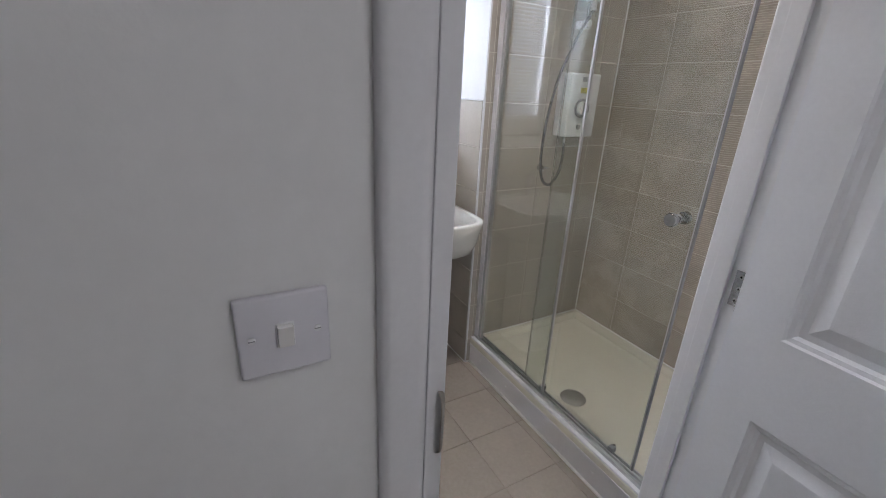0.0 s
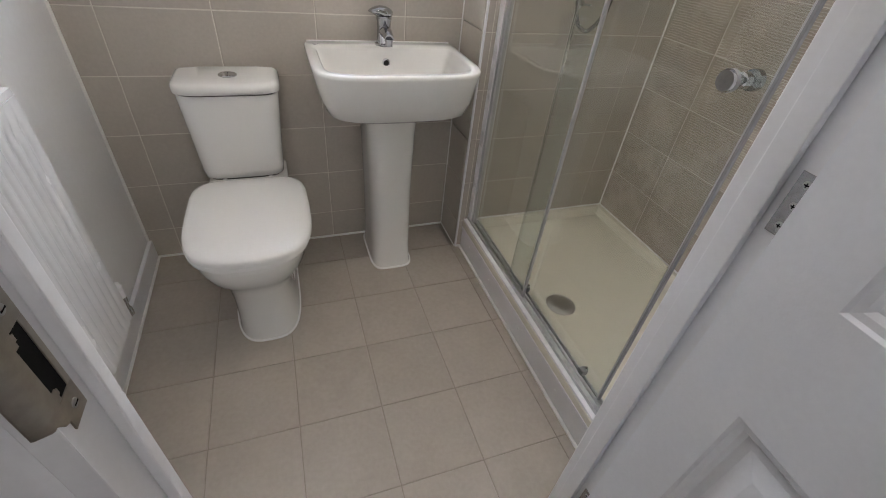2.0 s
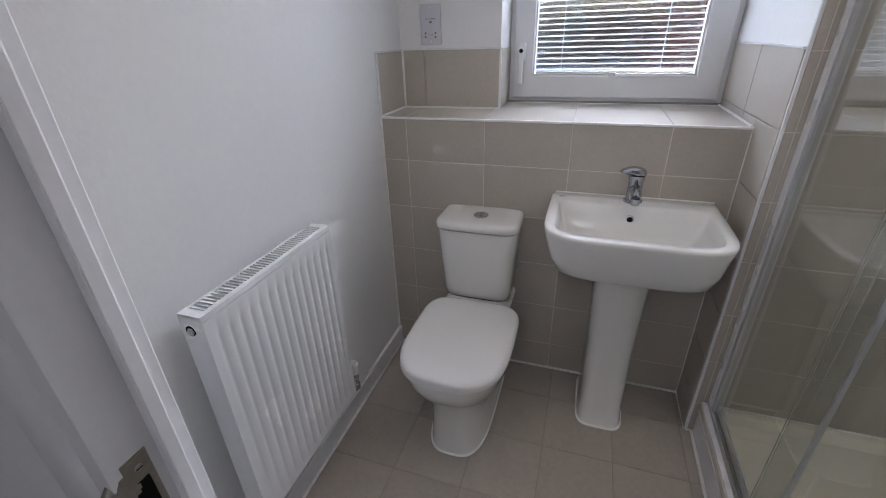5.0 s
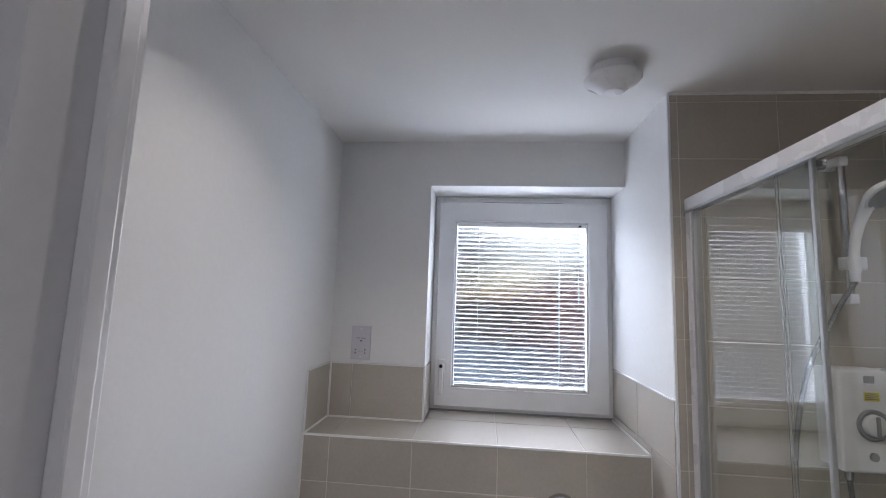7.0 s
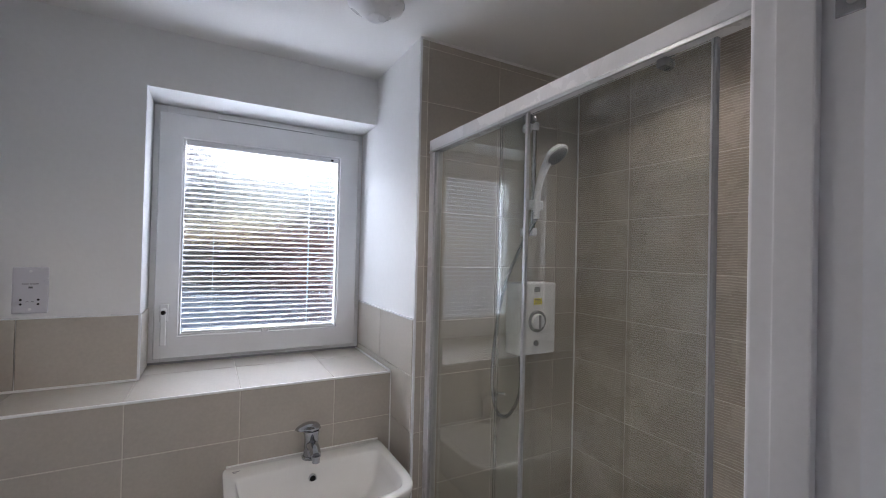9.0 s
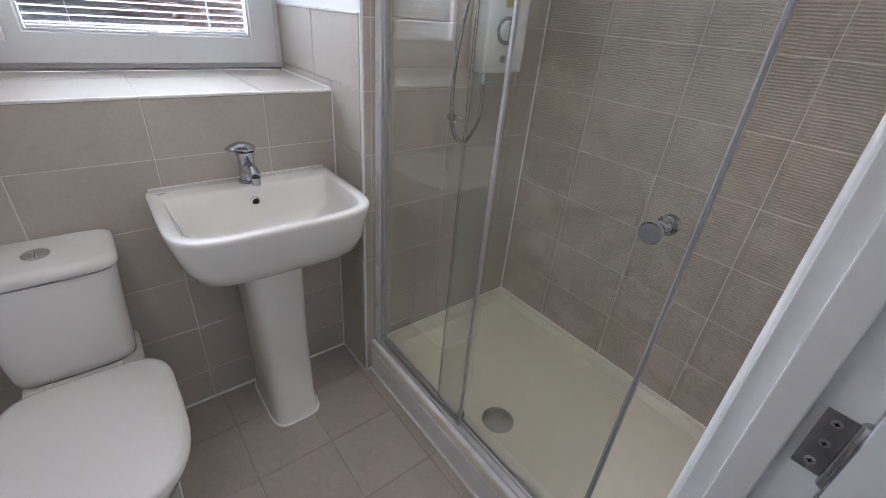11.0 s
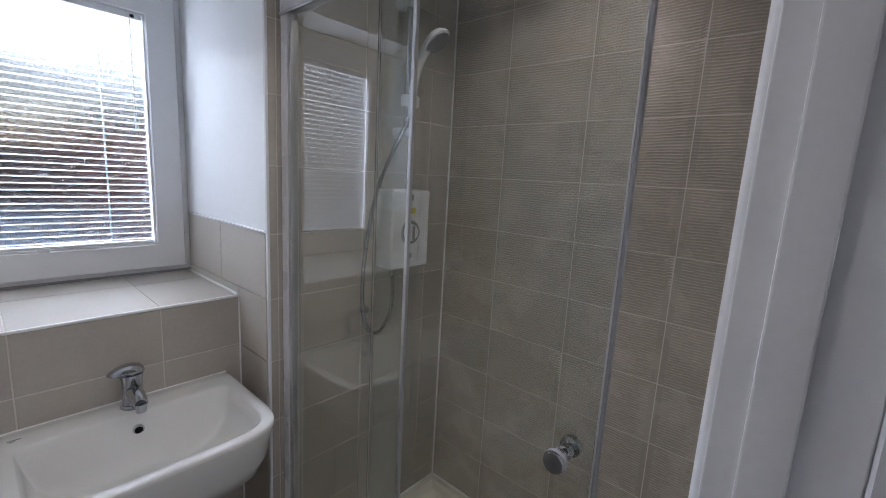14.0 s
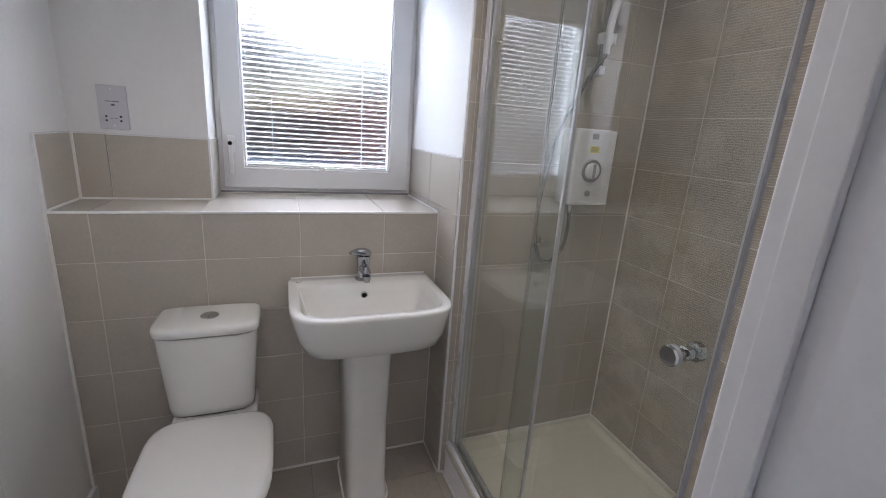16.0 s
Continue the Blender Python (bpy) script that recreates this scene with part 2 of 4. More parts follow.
def tube(points, radius, n=12, rings_per=10):
    """A round tube through the points, smoothed."""
    pts = [Vector(p) for p in points]
    path = []
    for i in range(len(pts) - 1):
        p0, p1, p2, p3 = pts[max(i - 1, 0)], pts[i], pts[i + 1], pts[min(i + 2, len(pts) - 1)]
        for k in range(rings_per):
            t = k / rings_per
            path.append(0.5 * ((2 * p1) + (p2 - p0) * t + (2 * p0 - 5 * p1 + 4 * p2 - p3) * t * t + (3 * p1 - p0 - 3 * p2 + p3) * t ** 3))
    path.append(pts[-1])
    rings = []
    ref = Vector((0.3, 1, 0.2)).normalized()
    for i, p in enumerate(path):
        d = (path[min(i + 1, len(path) - 1)] - path[max(i - 1, 0)]).normalized()
        u = d.cross(ref).normalized()
        v = d.cross(u)
        r = radius(i / (len(path) - 1)) if callable(radius) else radius
        rings.append([p + r * (math.cos(2 * math.pi * k / n) * u + math.sin(2 * math.pi * k / n) * v) for k in range(n)])
    return loft(rings)


def d_ring(cx, half, y_back, y_front, z, power=2.6, back_power=8.0, n=48, taper=0.0):
    """A D-shaped outline: squarish at the back, rounded at the front."""
    ring = []
    ym = y_back + (y_front - y_back) * 0.45
    for i in range(n):
        a = 2 * math.pi * i / n
        c, s = math.cos(a), math.sin(a)
        pw = back_power if s > 0 else power
        x = math.copysign(abs(c) ** (2 / pw), c) * half * (1 - taper * max(0.0, s) ** 1.3)
        reach = (y_back - ym) if s > 0 else (ym - y_front)
        y = math.copysign(abs(s) ** (2 / pw), s) * reach
        ring.append((cx + x, ym + y, z))
    return ring


def structure(name, bm, material, smooth=None):
    return tagged(part(name, bm, material, smooth=smooth), kind="structure")


# ---- floor, walls, ceiling ----
floor = structure("floor", boxes((-0.10, 2.16, YH, 0.02, -0.08, -0.0025)), floor_grout_mat)
hall_floor = structure("floor_hall", boxes((-1.0, 2.6, -2.75, YH - 0.001, -0.08, -0.001)), carpet)
ceiling = structure("ceiling", boxes((-0.10, 2.16, YF - 0.04, 0.60, H, H + 0.08)), ceiling_paint)
structure("ceiling_hall", boxes((-1.1, 2.7, -2.85, YF - 0.041, H, H + 0.08)), ceiling_paint)
wall_left = structure("wall_left", boxes((-0.10, 0.0, YL, 0.60, 0, H)), paint)
wall_boxing = structure("wall_boxing", boxes((0.0, W + 0.004, 0.0015, 0.60, 0, ZL - 0.008)), grout_mat)
wall_window = structure("wall_window", boxes((0.0, XV, YW, 0.60, ZL - 0.008, H), (XV, W + 0.004, YW, 0.60, 2.137, H)), paint)
wall_shower_end = structure("wall_shower_end", boxes((W + 0.0015, 2.16, YS + 0.0015, 0.60, 0, ZT - 0.002), (W + 0.006, 2.16, YS + 0.0015, 0.60, ZT - 0.002, H)), grout_mat)
wall_return = structure("wall_return_face", boxes((W, W + 0.0058, YS + 0.001, 0.45, ZT - 0.001, H)), paint)
wall_right = structure("wall_right", boxes((XR + 0.0015, 2.16, YF, YS + 0.001, 0, H)), grout_mat)
wall_front = structure("wall_front", boxes((-1.0, XL - 0.026, YH, YL, 0, H), (XJ + 0.026, 2.6, YH, YF, 0, H), (XL - 0.026, XJ + 0.026, YH, YF, ZD + 0.026, H)), paint)
structure("wall_hall", boxes((-1.1, -1.0, -2.85, YF, 0, H), (2.6, 2.7, -2.85, YF, 0, H), (-1.0, 2.6, -2.85, -2.75, 0, H)), paint)

# door lining, stops and architraves
lining = structure("door_lining", boxes((XL - 0.025, XL, YH - 0.012, YL + 0.004, 0, ZD), (XJ, XJ + 0.025, YH - 0.012, YF + 0.004, 0, ZD),
                                        (XL - 0.025, XJ + 0.025, YH - 0.012, YF + 0.004, ZD, ZD + 0.025), bevel=0.0015), gloss_paint)
structure("door_stop", boxes((XL, XL + 0.012, -1.392, -1.376, 0, ZD - 0.012), (XJ - 0.012, XJ, -1.396, -1.364, 0, ZD - 0.012),
                             (XL, XJ, -1.396, -1.364, ZD - 0.012, ZD), bevel=0.002), gloss_paint)


def architrave(name, x_in, sign, y, out):
    """An upright moulding: x_in the edge by the opening, sign the way outwards, out the way off the wall."""
    prof = [(0.0, 0.0), (0.0, 0.007), (0.004, 0.0105), (0.009, 0.0105), (0.012, 0.0075), (0.016, 0.0085), (0.024, 0.0135), (0.032, 0.0155), (0.064, 0.0165), (0.072, 0.0145), (0.075, 0.010), (0.075, 0.0)]
    rings = [[(x_in + sign * a, y + out * b, z) for a, b in prof] for z in (0.0, ZD + 0.07)]
    return structure(name, loft(rings), gloss_paint, smooth=50)


architrave("architrave", XL - 0.009, -1, YH, -1)
architrave("architrave", XJ + 0.009, 1, YH, -1)
architrave("architrave", XL - 0.009, -1, YL, 1)
architrave("architrave", XJ + 0.006, 1, YF, 1)
structure("architrave", boxes((XL - 0.009, XJ + 0.009, YH - 0.014, YH, ZD + 0.009, ZD + 0.07), (XL - 0.009, XJ + 0.009, YF, YF + 0.014, ZD + 0.009, ZD + 0.07), bevel=0.003), gloss_paint)

# skirtings
structure("skirting_left", boxes((0.0, 0.016, YL, 0.0, 0.0, 0.088), bevel=0.004), gloss_paint)
structure("skirting_front", boxes((0.017, XL - 0.085, YL, YL + 0.016, 0, 0.088), bevel=0.004), gloss_paint)
structure("skirting_hall", boxes((-1.0, XL - 0.085, YH - 0.016, YH, 0, 0.12), (XJ + 0.085, 2.6, YH - 0.016, YH, 0, 0.12), bevel=0.004), gloss_paint)

# ledge, with its tiles and white edge trims
ledge = structure("ledge", boxes((0.0, W, 0.0015, YW, ZL - 0.008, ZL - 0.0025), (XV, W, YW, 0.46, ZL - 0.008, ZL - 0.0025)), grout_mat)
structure("tile_trim_ledge", boxes((0.0, W, -0.003, 0.006, ZL - 0.007, ZL + 0.001), bevel=0.0025), sealant_mat)
structure("tile_trim_return", boxes((W - 0.003, W + 0.006, YS - 0.003, YS + 0.006, 0.0, H), bevel=0.0025), upvc)
structure("tile_trim_left", boxes((0.0, 0.009, -0.004, 0.003, ZL + 0.001, ZT), (0.0, 0.0085, 0.003, YW - 0.009, ZT - 0.003, ZT + 0.002), (0.0, XV + 0.006, YW - 0.0085, YW, ZT - 0.003, ZT + 0.002), bevel=0.001), upvc)
structure("tile_trim_reveal", boxes((XV - 0.003, XV + 0.006, YW - 0.010, YW + 0.004, ZL, ZT), bevel=0.002), upvc)
structure("tile_trim_right", boxes((W - 0.0085, W, YS + 0.007, 0.44, ZT - 0.003, ZT + 0.002), bevel=0.001), upvc)

# white sealant beads
bead = 0.007
structure("sealant_floor", boxes((0.016, W, -bead, 0, 0, bead), (W - bead, W, YS, 0, 0, bead), (0.016, 0.016 + bead, YF, 0, 0, bead), (1.291, 1.30, YF, YS, 0, bead), (W, 1.30, YS - bead, YS, 0, bead)), sealant_mat)
structure("sealant_corner", boxes((W - bead, W, -bead, 0, 0, ZL - 0.008), (0, bead, -bead, 0, 0.09, ZL), (0.0085, 0.0085 + bead, YW - 0.009 - bead, YW - 0.009, ZL, ZT),
                                  (XR - 0.005, XR, YS - 0.005, YS, 0.14, H), (0.009, XV, YW - 0.013, YW - 0.009, ZL, ZL + bead), (0.0085, 0.0125, 0.0, YW, ZL, ZL + bead), (W - 0.0125, W - 0.0085, 0.0, 0.44, ZL, ZL + bead)), sealant_mat)
structure("sealant_ceiling", boxes((W + 0.006, XR, YS - 0.006, YS, H - 0.008, H), (XR - 0.006, XR, YF, YS, H - 0.008, H)), sealant_mat)


# ---- window ----
def window():
    w = tagged(empty("window_1", (0.848, 0.45, ZL)), "white frame window with obscure glass and a tiled sill", "window", kind="structure")
    x0, x1, z0, z1, y = XV + 0.002, W - 0.002, ZL + 0.002, 2.135, 0.447
    f = 0.042
    part("frame", boxes((x0, x0 + f, y, y + 0.07, z0, z1), (x1 - f, x1, y, y + 0.07, z0, z1), (x0 + f, x1 - f, y, y + 0.07, z1 - f, z1), (x0 + f, x1 - f, y, y + 0.07, z0, z0 + f), bevel=0.003), upvc, w)
    s0, s1, t0, t1 = x0 + 0.020, x1 - 0.020, z0 + 0.022, z1 - 0.030
    g0, g1, h0, h1 = 0.532, 1.161, 1.217, 2.007

    def rect(i, o, yy):
        """A rectangle i inside the sash's outer edge, or o outside the glass."""
        if o is None:
            return [(s0 + i, yy, t0 + i), (s1 - i, yy, t0 + i), (s1 - i, yy, t1 - i), (s0 + i, yy, t1 - i)]
        return [(g0 - o, yy, h0 - o), (g1 + o, yy, h0 - o), (g1 + o, yy, h1 + o), (g0 - o, yy, h1 + o)]
    rings = [rect(0, None, y + 0.04), rect(0, None, y - 0.012), rect(0.0015, None, y - 0.015), rect(0.004, None, y - 0.016), rect(0, 0.005, y - 0.016), rect(0, 0.001, y - 0.012), rect(0, 0, y + 0.04)]
    part("sash", loft(rings + rings[:1], False, False), upvc, w, "white welded sash")
    part("glazing_bead", boxes((g0 - 0.001, g0 + 0.006, y - 0.008, y + 0.02, h0, h1), (g1 - 0.006, g1 + 0.001, y - 0.008, y + 0.02, h0, h1), (g0, g1, y - 0.008, y + 0.02, h1 - 0.006, h1 + 0.001), (g0, g1, y - 0.008, y + 0.02, h0 - 0.001, h0 + 0.006), bevel=0.002), upvc, w)
    pane = part("pane", boxes((g0 - 0.01, g1 + 0.01, y + 0.022, y + 0.028, h0 - 0.01, h1 + 0.01)), obscure_glass, w, "obscure rain-patterned glass")
    pane.visible_shadow = False
    part("gasket", boxes((x0, x1, y - 0.003, y + 0.004, z0 - 0.001, z0 + 0.008), bevel=0.001), seal_grey, w)
    v = part("trickle_vent", boxes((0.650, 1.045, y - 0.010, y + 0.002, 2.105, 2.122), bevel=0.003), upvc, w)
    # flat black strip paints the dark of the slot
    part("vent_slot", boxes((0.655, 1.040, y - 0.0108, y - 0.009, 2.1030, 2.1070)), dark, v)
    hx = 0.482
    h = part("handle", boxes((hx - 0.015, hx + 0.015, y - 0.026, y - 0.016, 1.275, 1.345), (hx - 0.010, hx + 0.010, y - 0.052, y - 0.036, 1.185, 1.330), (hx - 0.010, hx + 0.010, y - 0.040, y - 0.024, 1.295, 1.325), bevel=0.005, seg=3), upvc, w)
    part("lock_button", lathe(((0.001, -0.004), (0.0085, -0.003), (0.0085, 0.004), (0.001, 0.004)), (hx, y - 0.0525, 1.315), 'Y', 16), dark, h, "black lock button")
    return w


window()


def blind():
    b = tagged(empty("venetian_blind", (0.847, 0.437, 1.217)), "white fine-slat venetian blind, slats open, clipped to window", "blind")
    x0, x1, z0, z1, y = 0.541, 1.152, 1.224, 2.000, 0.446
    part("headrail", boxes((x0, x1, y - 0.010, y + 0.008, z1 - 0.016, z1), bevel=0.002), blind_mat, b)
    part("bottom_rail", boxes((x0, x1, y - 0.009, y + 0.007, z0, z0 + 0.008), bevel=0.002), blind_mat, b)
    part("tab", boxes((0.838, 0.868, y - 0.016, y - 0.009, z0 - 0.012, z0 + 0.003), bevel=0.003), plastic, b)
    n, step = 36, 0.0213
    ring = [(-0.0075, -0.0011), (-0.004, 0.0004), (0, 0.0009), (0.004, 0.0004), (0.0075, -0.0011), (0.0075, -0.0015), (0.004, 0.0), (0, 0.0005), (-0.004, 0.0), (-0.0075, -0.0015)]
    me = mesh_of(loft([[(x, p, q) for p, q in ring] for x in (x0, x1)]), "slat", blind_mat)
    for i in range(n):
        s = new("slat", me)
        s.parent = b
        s.matrix_parent_inverse = Matrix.Translation(b.location).inverted()
        s.matrix_basis = pose(0, y - 0.002, z0 + 0.016 + i * step + random.uniform(-0.0005, 0.0005), -8 + random.uniform(-1, 1))
    for cx in (0.646, 1.030):
        part("ladder_cord", boxes((cx - 0.001, cx + 0.001, y - 0.0105, y - 0.009, z0, z1), (cx - 0.001, cx + 0.001, y + 0.006, y + 0.0075, z0, z1)), blind_mat, b)
    part("wand", lathe(((0.002, 1.62), (0.002, 1.985)), (1.118, y - 0.012, 0), 'Z', 8), plastic, b)
    part("end_clip", boxes((1.120, 1.132, y - 0.014, y - 0.006, z1 - 0.012, z1 - 0.002), bevel=0.001), dark, b)


blind()


# ---- radiator ----
def radiator():
    r = tagged(empty("radiator", (0.065, -0.84, 0.235)), "white fluted panel radiator with top grille on painted wall", "radiator")
    y0, y1, z0, z1 = -1.070, -0.594, 0.240, 0.894
    xb, xf = 0.040, 0.098
    n = 14
    pitch = (y1 - y0 - 0.03) / n
    flutes = []
    for k in range(n * 8 + 1):
        yy = y0 + 0.015 + k * pitch / 8
        ph = (k % 8) / 8
        flutes.append((yy, (0.5 + 0.5 * math.cos(2 * math.pi * ph)) ** 0.38))
    cols = [(y0, 1.0)] + flutes + [(y1, 1.0)]
    zs = [(z0, 0), (z0 + 0.022, 0), (z0 + 0.042, 1), (z1 - 0.062, 1), (z1 - 0.040, 0), (z1 - 0.012, 0)]
    bm = bmesh.new()
    g = [[bm.verts.new((xf - 0.0048 * a * (1 - c) if a else xf, yy, z)) for yy, c in cols] for z, a in zs]
    back = [[bm.verts.new((xf - 0.016, yy, z)) for yy, c in cols] for z, a in (zs[0], zs[-1])]
    for a, b in zip(g, g[1:]):
        for i in range(len(cols) - 1):
            bm.faces.new((a[i], a[i + 1], b[i + 1], b[i]))
    for i in range(len(cols) - 1):
        bm.faces.new((g[0][i], g[0][i + 1], back[0][i + 1], back[0][i]))
        bm.faces.new((g[-1][i], g[-1][i + 1], back[1][i + 1], back[1][i]))
    for i in (0, -1):
        for k in range(len(zs) - 1):
            lo = back[0][i] if k == 0 else side[k - 1]
            if k == 0:
                side = [bm.verts.new((xf - 0.016, cols[i][0], z)) for z, a in zs[1:-1]] + [back[1][i]]
            bm.faces.new((g[k][i], g[k + 1][i], side[k], lo))
    part("front_panel", bm, rad_mat, r, smooth=45)
    part("back_panel", boxes((xb, xb + 0.014, y0 + 0.004, y1 - 0.004, z0, z1 - 0.012), bevel=0.003), rad_mat, r)
    part("convector_fins", boxes((xb + 0.014, xf - 0.016, y0 + 0.02, y1 - 0.02, z0 + 0.03, z1 - 0.06)), grey_plastic, r)
    for ye in (y0, y1):
        s = 1 if ye == y0 else -1
        side = part("side_panel", boxes((xb - 0.004, xf - 0.014, min(ye, ye + s * 0.003), max(ye, ye + s * 0.003), z0 + 0.004, z1 + 0.002), bevel=0.001), rad_mat, r)
        if s == 1:
            # black disc puts the opening's darkness into colour
            part("side_opening", lathe(((0.001, -0.001), (0.0125, -0.001), (0.0125, 0.002), (0.001, 0.002)), (0.060, y0, z1 - 0.036), 'Y', 24), dark, side)
            part("blanking_plug", lathe(((0.001, -0.004), (0.008, -0.004), (0.0095, -0.0015), (0.0095, 0.001), (0.001, 0.001)), (0.061, y0, z1 - 0.037), 'Y', 6), brushed, side, "steel blanking plug")
    top = part("top_grille", boxes((xb - 0.004, xb + 0.001, y0, y1, z1 - 0.004, z1 + 0.003), (xf - 0.015, xf - 0.002, y0, y1, z1 - 0.0115, z1 + 0.003), (xb + 0.001, xf - 0.015, y0, y0 + 0.022, z1 - 0.004, z1 + 0.003), (xb + 0.001, xf - 0.015, y1 - 0.022, y1, z1 - 0.004, z1 + 0.003), bevel=0.001), rad_mat, r)
    me = mesh_of(boxes((xb + 0.001, xf - 0.015, -0.0016, 0.0016, z1 - 0.003, z1 + 0.0015)), "grille_bar", rad_mat)
    k = 38
    for i in range(k):
        b = new("grille_bar", me)
        b.parent = top
        b.location = (0, y0 + 0.030 + i * (y1 - y0 - 0.06) / (k - 1), 0)
    # added black sheet: the shade between the bars as colour
    part("grille_painted_shade", boxes((xb + 0.015, xf - 0.017, y0 + 0.022, y1 - 0.022, z1 - 0.020, z1 - 0.018)), dark, r)
    for yy in (-1.0, -0.69):
        part("wall_bracket", boxes((0.0, xb, yy - 0.015, yy + 0.015, z0 + 0.05, z1 - 0.06), bevel=0.002), rad_mat, r)
    v = part("valve", lathe(((0.001, 0.210), (0.013, 0.210), (0.013, 0.232), (0.009, 0.236), (0.009, 0.255), (0.012, 0.258), (0.012, 0.285), (0.001, 0.285)), (0.075, -0.548, 0), 'Z', 20), chrome, r, "nickel lockshield valve")
    part("valve_cap", lathe(((0.001, 0.283), (0.015, 0.283), (0.0155, 0.322), (0.011, 0.330), (0.001, 0.331)), (0.075, -0.548, 0), 'Z', 20), plastic, v, "white plastic valve cap")
    part("valve_tail", lathe(((0.001, -0.054), (0.009, -0.054), (0.009, 0.0), (0.001, 0.0)), (0.075, -0.548, 0.262), 'Y', 16), chrome, v)
    part("pipe", tube([(0.075, -0.548, 0.215), (0.070, -0.548, 0.200), (0.050, -0.548, 0.193), (0.0, -0.548, 0.193)], 0.0075, 14), chrome, r)


radiator()


# ---- toilet ----
def toilet():
    t = tagged(empty("toilet", (0.44, -0.3, 0)), "white close-coupled ceramic toilet with its lid shut", "toilet")
    cx = 0.443

    def body(z, half, back, front, pw=2.8, bp=7.0):
        return d_ring(cx - 0.006 * (0.1 < z < 0.36), half, back, front, z, pw, bp, taper=0.28 * min(1, z / 0.3))
    rings = [body(0.0, 0.112, -0.06, -0.566, 3.2), body(0.03, 0.108, -0.06, -0.560, 3.2), body(0.12, 0.106, -0.05, -0.545, 3.0), body(0.20, 0.119, -0.04, -0.545, 2.9), body(0.25, 0.150, -0.06, -0.568, 2.7),
             body(0.30, 0.173, -0.06, -0.618, 2.6, 2.6), body(0.35, 0.180, -0.06, -0.645, 2.6, 2.6), body(0.385, 0.182, -0.06, -0.655, 2.6, 2.6), body(0.398, 0.180, -0.06, -0.653, 2.6, 2.6), body(0.402, 0.172, -0.065, -0.645, 2.6, 2.6)]
    part("pan", loft(rings), ceramic, t, smooth=60)
    part("pan_shelf", loft([d_ring(cx, h, -0.02, -0.215, z, 9, 9) for z, h in ((0.36, 0.118), (0.410, 0.133), (0.420, 0.133), (0.4245, 0.128))]), ceramic, t, smooth=50)
    part("seat", loft([d_ring(cx, h, -0.205, -0.660, z, 3.1, 6.5, taper=0.13) for z, h in ((0.404, 0.176), (0.408, 0.183), (0.418, 0.184), (0.421, 0.180))]), seat_plastic, t, smooth=50)
    lid = part("seat_lid", loft([d_ring(cx + 0.004, h, b, f, z, 3.1, 6.5, taper=0.13) for z, h, b, f in ((0.4225, 0.178, -0.205, -0.658), (0.426, 0.185, -0.200, -0.665), (0.438, 0.185, -0.200, -0.665), (0.445, 0.181, -0.204, -0.661), (0.4495, 0.169, -0.215, -0.648), (0.451, 0.10, -0.26, -0.55))]), seat_plastic, t, smooth=50)
    for hx in (cx - 0.075, cx + 0.075):
        part("hinge_cap", lathe(((0.001, 0.418), (0.010, 0.418), (0.010, 0.438), (0.008, 0.441), (0.001, 0.441)), (hx, -0.190, 0), 'Z', 18), seat_plastic, lid)
    c0 = cx - 0.010

    def cis(z, half, front, pw=5.0):
        return d_ring(c0, half, -0.012, front, z, pw, 14)
    part("cistern", loft([cis(0.4285, 0.125, -0.162), cis(0.434, 0.132, -0.170), cis(0.46, 0.135, -0.175), cis(0.60, 0.144, -0.187), cis(0.722, 0.153, -0.193), cis(0.729, 0.153, -0.193)]), ceramic, t, smooth=50)
    # two black rings paint the shade in the gaps below cistern and lid
    part("cistern_gap_shade", loft([cis(0.4246, 0.122, -0.160), cis(0.4284, 0.122, -0.160)]), dark, t, "black ring painting the shaded gap under the cistern")
    part("lid_gap_shade", loft([cis(0.7292, 0.150, -0.188), cis(0.7332, 0.150, -0.188)]), dark, t)
    cl = part("cistern_lid", loft([cis(0.7330, 0.154, -0.195), cis(0.7365, 0.159, -0.199), cis(0.752, 0.160, -0.200), cis(0.762, 0.156, -0.195), cis(0.767, 0.144, -0.180), cis(0.768, 0.096, -0.14)]), ceramic, t, smooth=50)
    bx, by = c0 + 0.005, -0.105
    part("flush_button", lathe(((0.001, 0.765), (0.028, 0.765), (0.028, 0.7705), (0.025, 0.7725), (0.022, 0.7715), (0.001, 0.7715)), (bx, by, 0), 'Z', 32), chrome, cl, "chrome dual flush button", smooth=40)
    part("button_split", boxes((bx - 0.0006, bx + 0.0006, by - 0.020, by + 0.020, 0.7712, 0.7722)), dark, cl)
    bd = [d_ring(cx, h, -0.055, f, z, 3.2, 7.0) for z, h, f in ((0.0, 0.1165, -0.5705), (0.003, 0.116, -0.570), (0.006, 0.110, -0.564))]
    part("sealant_bead", loft(bd), sealant_mat, t)


toilet()


